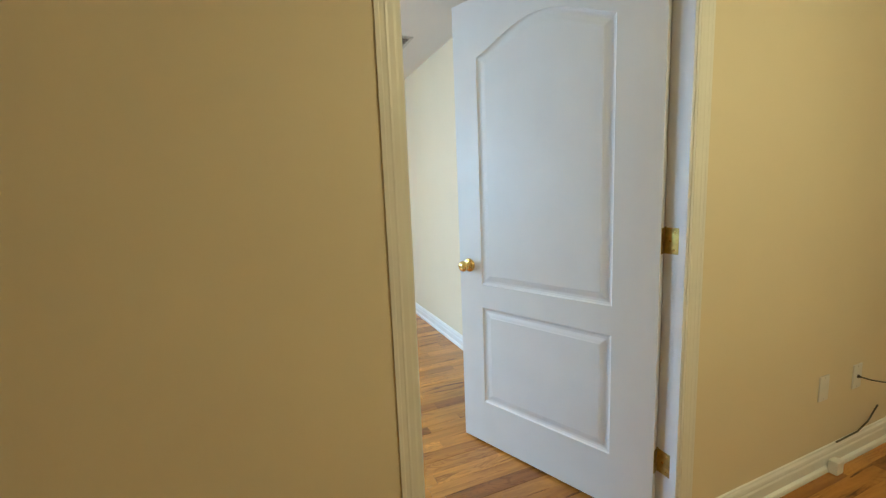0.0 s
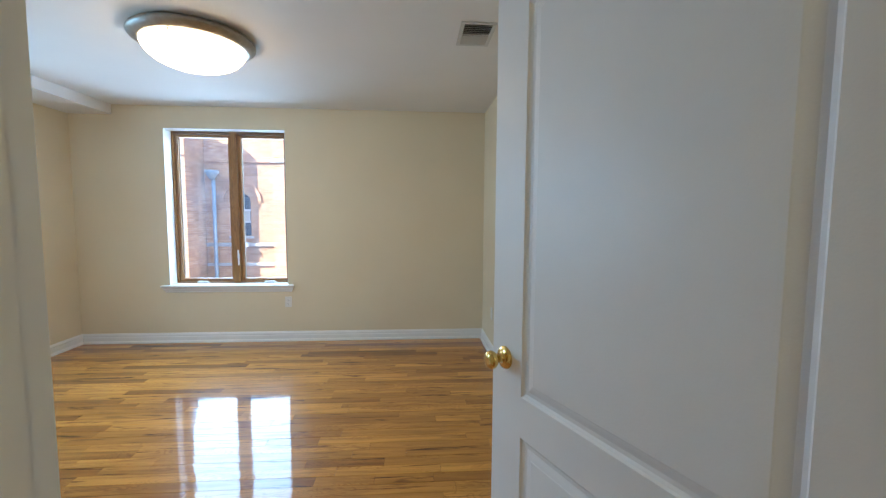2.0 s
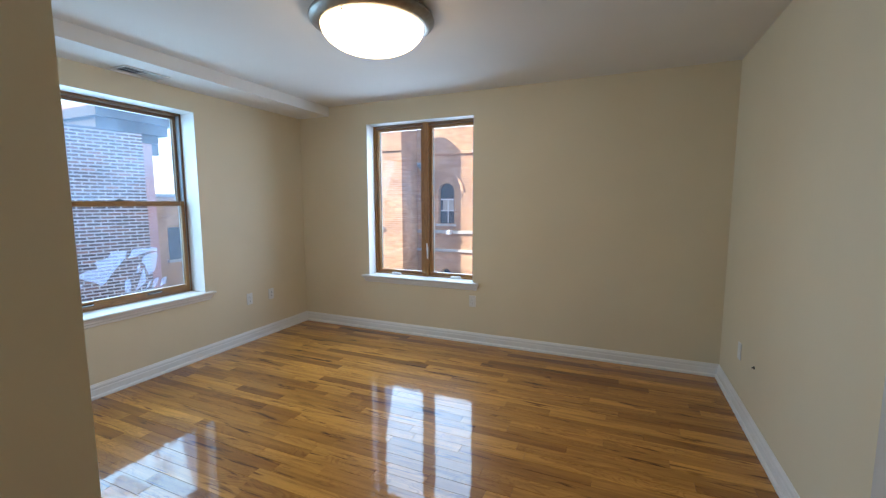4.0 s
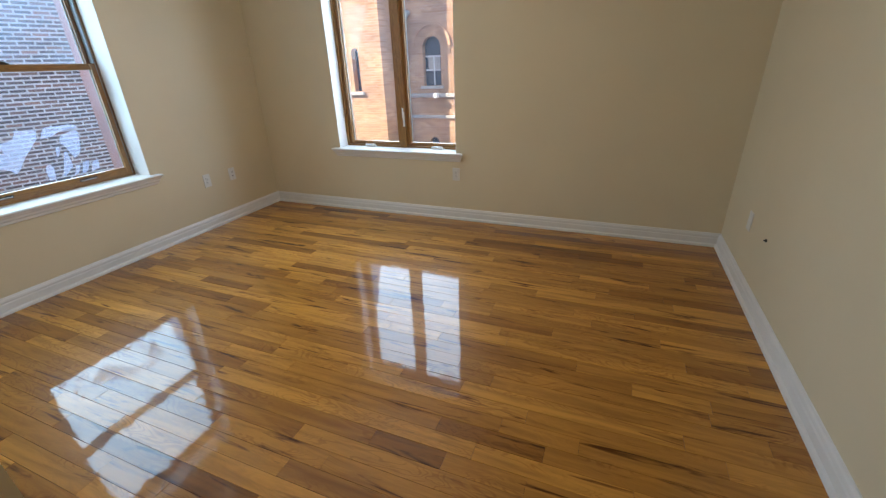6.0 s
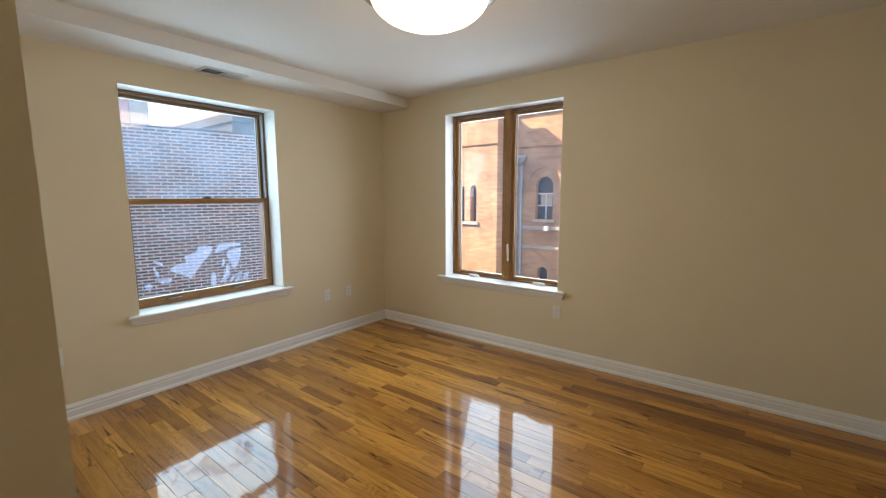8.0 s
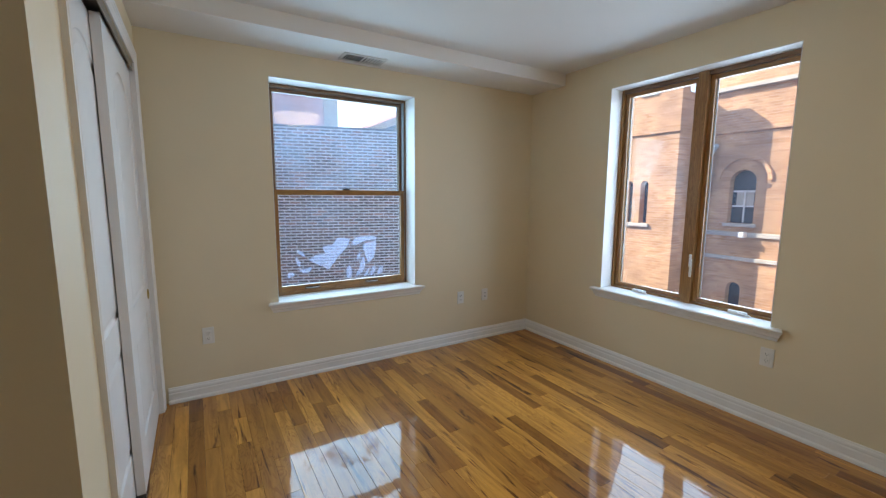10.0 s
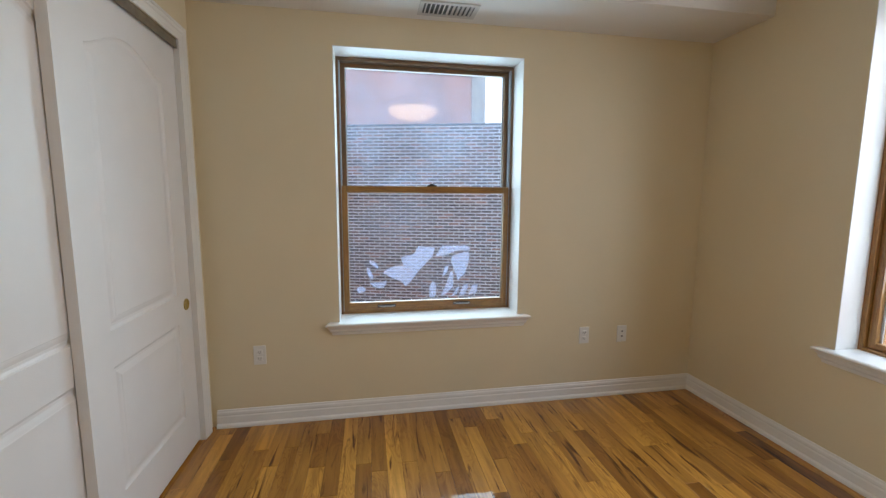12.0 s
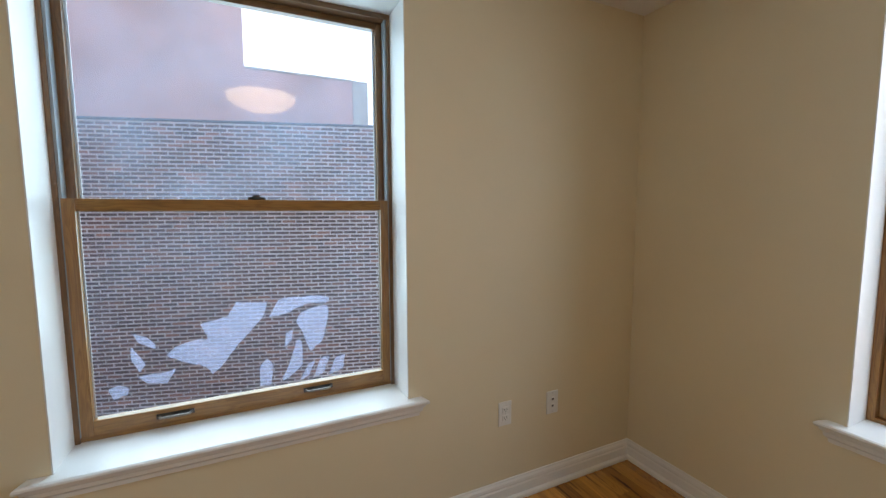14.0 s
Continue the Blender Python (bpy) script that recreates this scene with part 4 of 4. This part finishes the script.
def brick_neighbour():
    """Old brick party wall across the yard, standing at a slant to the room."""
    ang = math.degrees(math.atan2(0.28, 1.0))
    t = thing("brick_building", "old dark brick building with pale mortar across the yard", "building", pose(-8.15, 4.0, -4.0, 0, 0, -ang))
    ya, za, zb = -4.4, 2.55, 6.56           # stretch of the face that is laid brick by brick
    wall = part("wall", boxes((-7.0, -16.0, 0.0, 0.0, ya, 6.55), (-7.0, ya, 0.0, 0.0, 2.35, za)), M_BRICK, t, "weathered dark red brick wall with pale mortar")
    part("mortar", boxes((-7.0, ya, za, -0.004, 2.35, 6.55)), M_MORTAR, t, "pale mortar bed")
    part("coping", softbox(-7.0, -16.0, 6.55, 0.012, 2.36, 6.585, 0.006, 1), M_ROOF, t, "dark coping")
    course, length, jh, jv = 0.0540, 0.188, 0.022, 0.017
    rr = random.Random(3)
    bm = bmesh.new()
    box(bm, -0.05, 0, 0, 0, length - jv, course - jh)
    unit = mesh_of("brick", bm, M_BRICK_PIECE)
    rest_bm = bmesh.new()
    n = 0
    for k in range(int((zb - za) / course)):
        z = za + k * course
        y = ya + (0 if k % 2 else -length / 2)
        while y < 2.35 - 0.04:
            if y > ya:
                dx, dz = rr.uniform(-0.004, 0.003), rr.uniform(-0.002, 0.002)
                if -1.35 < y < 0.6 and 4.70 < z < 5.85 and n < 300:
                    b = new("brick", unit)
                    b.parent = wall
                    b.location = (dx, y, z + dz)
                    n += 1
                else:
                    box(rest_bm, -0.05, y, z + dz, dx, min(y + length - jv - rr.uniform(0, 0.006), 2.352), z + dz + course - jh)
            y += length
    f = part("brick_field", rest_bm, M_BRICK_FIELD, wall)
    f["kind"] = "stuff"
    return t


brick_neighbour()


def pink_neighbour():
    t = thing("pink_building", "tall pink stuccoed building behind the brick wall", "building", pose(-20.0, 0, -4.0))
    part("wall", boxes((-9.0, -24.0, 0.0, 0.0, 3.82, 15.0)), M_PINK, t)
    # unseen wing, added to stop the sun entering by the west window
    part("sun_block_wing", boxes((0.004, -34.0, 0.0, 3.2, -2.5, 20.0)), M_PINK, t)
    part("low_wall", boxes((-9.0, 3.82, 0.0, -0.004, 8.45, 10.85)), M_PINK, t)
    part("corner_pier", boxes((-9.0, 8.0, 0.0, 0.05, 8.65, 10.9)), M_STONE, t)
    part("coping", softbox(-9.1, 3.82, 10.85, 0.05, 8.0, 10.93, 0.01, 1), M_STONE, t)
    return t


pink_neighbour()


def arch_pts(w, h, n=12):
    """Outline of a round-headed opening, its foot in the middle at the origin."""
    r = w / 2
    pts = [(-r, 0), (r, 0)]
    for i in range(n + 1):
        a = math.pi * i / n
        pts.append((r * math.cos(a), h - r + r * math.sin(a)))
    return pts


def slab(pts, y0, y1):
    """A prism of an (x, z) outline between two depths."""
    bm = bmesh.new()
    a = [bm.verts.new((x, y0, z)) for x, z in pts]
    b = [bm.verts.new((x, y1, z)) for x, z in pts]
    n = len(pts)
    for i in range(n):
        bm.faces.new((a[i], a[(i + 1) % n], b[(i + 1) % n], b[i]))
    bm.faces.new(a)
    bm.faces.new(b)
    bmesh.ops.recalc_face_normals(bm, faces=bm.faces[:])
    return bm


def arch_band(w, h, band, y0, y1, n=16):
    """A raised hood over a round-headed opening."""
    bm = bmesh.new()
    r = w / 2
    rows = []
    for i in range(n + 1):
        a = math.pi * i / n
        c, s = math.cos(a), math.sin(a)
        zc = h - r
        rows.append([bm.verts.new(p) for p in ((r * c, y0, zc + r * s), ((r + band) * c, y0, zc + (r + band) * s), ((r + band) * c, y1, zc + (r + band) * s), (r * c, y1, zc + r * s))])
    for p, q in zip(rows, rows[1:]):
        for k in range(4):
            bm.faces.new((p[k], p[(k + 1) % 4], q[(k + 1) % 4], q[k]))
    bm.faces.new(rows[0])
    bm.faces.new(rows[-1][::-1])
    bmesh.ops.recalc_face_normals(bm, faces=bm.faces[:])
    return bm


def wall_with_arches(x0, x1, z0, z1, holes, y0, y1):
    """An upright wall from x0 to x1 with round-headed openings (x, z, w, h) through it."""
    bm = bmesh.new()
    rings = []
    for y in (y0, y1):
        loops = [[(x0, z0), (x1, z0), (x1, z1), (x0, z1)]] + [[(cx + x, cz + z) for x, z in arch_pts(w, h)] for cx, cz, w, h in holes]
        edges, vs = [], []
        for lp in loops:
            v = [bm.verts.new((x, y, z)) for x, z in lp]
            edges += [bm.edges.new((v[i], v[(i + 1) % len(v)])) for i in range(len(v))]
            vs.append(v)
        bmesh.ops.triangle_fill(bm, use_beauty=True, edges=edges)
        rings.append(vs)
    for a, b in zip(*rings):
        for i in range(len(a)):
            bm.faces.new((a[i], a[(i + 1) % len(a)], b[(i + 1) % len(a)], b[i]))
    bmesh.ops.recalc_face_normals(bm, faces=bm.faces[:])
    return bm


def church():
    """Orange brick church: a battlemented tower before a long wall with round-headed windows."""
    t = thing("church", "orange brick church with battlemented tower and round-headed windows", "church")
    ty, tx = 13.6, -6.57
    slits = [(tx - 1.36, 0.60, 0.24, 1.20), (tx - 0.89, 0.60, 0.24, 1.20), (tx - 3.2, 0.6, 0.24, 1.2)]
    part("tower_front", wall_with_arches(tx - 4.4, tx, -4.0, 4.10, slits, ty, ty + 0.35), M_ORANGE, t, "sunlit orange brick tower wall")
    part("tower_side", boxes((tx - 0.35, ty + 0.352, -4.0, tx - 0.003, 17.0, 4.10), (tx - 4.4, ty + 0.352, -4.0, tx - 4.05, 17.0, 4.10)), M_ORANGE_Y, t, "orange brick tower side")
    part("tower_roof", boxes((tx - 4.05, ty + 0.36, 3.7, tx - 0.36, 17.0, 3.85)), M_ROOF, t)
    for cx, cz, w, h in slits:
        s = part("slit_window", slab([(cx + x, cz + z) for x, z in arch_pts(w - 0.002, h - 0.002)], ty + 0.22, ty + 0.26), M_DARKGLASS, t, "dark narrow round-headed window")
    part("slit_sill", softbox(tx - 1.56, ty - 0.07, 0.50, tx - 0.68, ty + 0.08, 0.598, 0.01, 1), M_STONE, t, "pale stone sill")
    part("tower_band", softbox(tx - 4.44, ty - 0.05, 3.06, tx + 0.04, ty - 0.001, 3.16, 0.01, 1), M_ORANGE, t, "projecting brick band")
    for i in range(4):
        xa = tx - 0.02 - i * 1.15
        mer = part("merlon", boxes((xa - 0.62, ty, 4.102, xa + 0.02, ty + 0.35, 4.42)), M_ORANGE, t)
        part("merlon_cap", softbox(xa - 0.66, ty - 0.05, 4.42, xa + 0.06, ty + 0.40, 4.50, 0.01, 1), M_STONE, mer, "pale stone cap")
        if i < 3:
            part("crenel_cap", softbox(xa - 1.12, ty - 0.05, 4.103, xa - 0.63, ty + 0.40, 4.17, 0.01, 1), M_STONE, t, "pale stone cap")
    fy = 14.7
    wins = [(-5.470, 0.684, 0.591, 1.369), (-5.470, -1.733, 0.338, 0.862), (-2.826, 0.684, 0.659, 1.453), (-2.826, -1.733, 0.338, 0.862), (-0.333, 0.684, 0.659, 1.453)]
    part("nave_wall", wall_with_arches(tx + 0.002, 14.0, -4.0, 5.8, wins, fy, fy + 0.4), M_ORANGE, t, "orange brick nave wall")
    part("nave_roof", boxes((tx + 0.01, fy + 0.41, 5.4, 14.0, 27.0, 5.7)), M_ROOF, t)
    for cx, cz, w, h in wins:
        wv = part("church_window", slab([(cx + x, cz + z) for x, z in arch_pts(w - 0.002, h - 0.002)], fy + 0.20, fy + 0.23), M_DARKGLASS, t, "dark glazed round-headed sash window")
        if w > 0.5:
            part("glazing_bar", boxes((cx - w / 2 + 0.02, fy + 0.165, cz + 0.42, cx + w / 2 - 0.02, fy + 0.198, cz + 0.46), (cx - w / 2 + 0.02, fy + 0.165, cz + 0.80, cx + w / 2 - 0.02, fy + 0.198, cz + 0.85), (cx - 0.018, fy + 0.166, cz + 0.02, cx + 0.018, fy + 0.197, cz + 0.80)), M_PAINTWHITE, wv, "white glazing bars")
            part("curtain", softbox(cx - w / 2 + 0.10, fy + 0.19, cz + 0.46, cx + w / 2 - 0.10, fy + 0.199, cz + 0.80, 0.002, 1), M_STONE, wv, "pale half curtain")
            part("sill", softbox(cx - w / 2 - 0.08, fy - 0.07, cz - 0.09, cx + w / 2 + 0.08, fy + 0.16, cz - 0.002, 0.01, 1), M_STONE, wv, "pale stone sill")
            part("arch_hood", arch_band(w + 0.5, h + 0.28, 0.09, -0.05, -0.002), M_ORANGE, wv, "projecting brick hood", pose(cx, fy, cz))
    part("nave_band", softbox(tx + 0.01, fy - 0.06, 3.00, 14.0, fy - 0.001, 3.09, 0.01, 1), M_ORANGE, t, "projecting brick band")
    part("cornice", softbox(tx + 0.01, fy - 0.12, 4.06, 14.0, fy - 0.001, 4.16, 0.01, 1), M_STONE, t, "pale cornice")
    part("stone_course", softbox(tx + 0.01, fy - 0.06, 0.345, 14.0, fy - 0.001, 0.46, 0.01, 1), M_STONE, t, "pale stone course")
    part("stone_course", softbox(tx + 0.01, fy - 0.06, -0.285, 14.0, fy - 0.001, -0.185, 0.01, 1), M_STONE, t, "pale stone course")
    # pilaster at the lit bay
    part("pilaster", boxes((-4.40, fy - 0.20, -4.0, -3.90, fy - 0.002, 4.05)), M_ORANGE, t, "shallow brick pilaster")
    part("pilaster_cap", softbox(-4.48, fy - 0.26, 2.98, -3.82, fy - 0.203, 3.10, 0.02, 1), M_STONE, t, "pale moulded cap")
    dp = part("downpipe", tube([(-6.24, fy - 0.13, 2.51), (-6.24, fy - 0.13, -4.0)], 0.055, 12), M_LEAD, t, "grey rainwater downpipe")
    part("hopper_head", lathe([(0.0, 0.28), (0.20, 0.28), (0.20, 0.20), (0.16, 0.16), (0.07, 0.0), (0.0, 0.0)], 12), M_LEAD, dp, m=pose(-6.24, fy - 0.21, 2.45))
    ac = part("conduit_box", softbox(-5.38, fy - 0.27, 0.33, -5.23, fy - 0.062, 0.48, 0.02, 1), M_PAINTWHITE, t, "white box on the wall")
    air = part("air_conditioner", softbox(-3.09, fy - 0.28, 1.66, -2.55, fy + 0.16, 1.98, 0.02, 1), M_PAINTWHITE, t, "white window air conditioner")
    part("grille", boxes((-2.79, fy - 0.286, 1.73, -2.63, fy - 0.281, 1.92)), M_DARKGLASS, air)
    return t


church()


def corniced_house():
    """Tall house down the street with a heavy bracketed cornice, and its lower neighbour."""
    t = thing("corniced_house", "tall brownstone house with a heavy bracketed cornice", "building", pose(-20.0, 14.2, -4.0))
    part("wall", boxes((-8.0, -2.2, 0.0, 0.0, 0.0, 9.6)), M_PINK, t, "dusky brownstone wall")
    part("cornice", boxes((-8.3, -2.5, 8.9, 0.7, 0.75, 9.3), (-8.2, -2.4, 8.45, 0.45, 0.48, 8.9), (-8.1, -2.3, 8.1, 0.2, 0.2, 8.45)), M_ROOF, t, "dark projecting cornice")
    for k in range(5):
        part("bracket", boxes((-0.02 - k * 0.8, 0.001, 7.6, -0.22 - k * 0.8, 0.32, 8.1)), M_ROOF, t)
    t2 = thing("brick_row_house", "lower red brick row house with flat roof", "building", pose(-20.5, 14.2, -4.0))
    part("wall", boxes((-9.0, 0.0, 0.0, 0.0, 10.0, 5.7)), M_ORANGE_Y, t2, "red brick wall")
    part("parapet", softbox(-9.0, 0.0, 5.7, 0.12, 10.0, 5.85, 0.02, 1), M_LEAD, t2, "grey metal parapet")
    for k in range(3):
        w = part("window", boxes((0.004, 0.75 + 1.5 * k, 2.6, 0.03, 1.45 + 1.5 * k, 4.2)), M_DARKGLASS, t2, "dark window")
        part("sill", softbox(0.0, 0.65 + 1.5 * k, 2.46, 0.14, 1.55 + 1.5 * k, 2.6, 0.01, 1), M_STONE, w)
    part("chimney", boxes((-2.2, 0.55, 5.7, -1.6, 1.2, 6.5)), M_PAINTWHITE, t2, "white roof tank")
    part("chimney", boxes((-2.4, 0.2, 5.7, -1.7, 0.5, 6.9)), M_PINK, t2)
    return t


corniced_house()

# unseen block added south of the yard, shading the west window from sun
yard = thing("yard_sun_block", "unseen plain block added to keep sun off the west window", "building")
part("wall", boxes((-8.0, -3.0, -4.0, OUTX - 0.02, -0.95, 5.6)), M_PINK, yard)
low = thing("lower_storey", "plain lower storeys under the room", "building")
part("wall", boxes((OUTX, HY - 0.2, -4.0, HX1 + 0.2, OUTY, -0.21)), M_PINK, low)

# ---- strip floor: planks along x ----
PW, GAP = 0.0765, 0.0007
floor = structure("floor", boxes((WX, DY0, -0.20, EX, NY, -0.019), (HX0, HY, -0.20, HX1, DY0, -0.019)), M_SUBFLOOR, "glossy varnished oak strip floor", "floor")
rng = random.Random(11)


def plank_mesh(length):
    bm = bmesh.new()
    box(bm, 0, 0, -0.018, length, PW - GAP, 0.0)
    top = [e for e in bm.edges if all(abs(v.co.z) < 1e-6 for v in e.verts)]
    bmesh.ops.bevel(bm, geom=top, offset=0.0007, segments=1, affect="EDGES")
    return mesh_of("plank", bm, M_PLANK)


LENGTHS = (0.30, 0.42, 0.55, 0.70, 0.88, 1.05, 1.30)
PLANKS = {l: plank_mesh(l - GAP) for l in LENGTHS}
rest = bmesh.new()
count = 0


def lay(xa, xb, ya, yb, near):
    global count
    rows = int(math.ceil((yb - ya) / PW))
    for r in range(rows):
        y = yb - (r + 1) * PW
        x = xa - rng.uniform(0.0, 0.5)
        while x < xb:
            l = rng.choice(LENGTHS)
            x0, x1 = max(x, xa), min(x + l, xb)
            whole = x0 == x and x1 == x + l and y >= ya
            if whole and near(x, y) and count < 300:
                ob = new("plank", PLANKS[l])
                ob.parent = floor
                ob.location = (x, y, rng.uniform(-0.0003, 0.0003))
                ob.rotation_euler = (rng.uniform(-0.0045, 0.0045), rng.uniform(-0.0006, 0.0006), 0)
                count += 1
            elif x1 - x0 > 0.01:
                zt = rng.uniform(-0.0003, 0.0003)
                box(rest, x0, max(y, ya), -0.018, x1 - GAP, y + PW - GAP, zt)
            x += l


lay(WX + 0.002, EX - 0.002, CY, NY - 0.002, lambda x, y: True)
lay(CX + 0.002, EX - 0.002, DY0, CY, lambda x, y: True)
lay(WX + 0.002, CX - 0.102, DY1, CY, lambda x, y: False)
lay(HX0, HX1, HY, DY0, lambda x, y: False)
far = part("plank_field", rest, M_PLANKS, floor)
far["kind"] = "stuff"
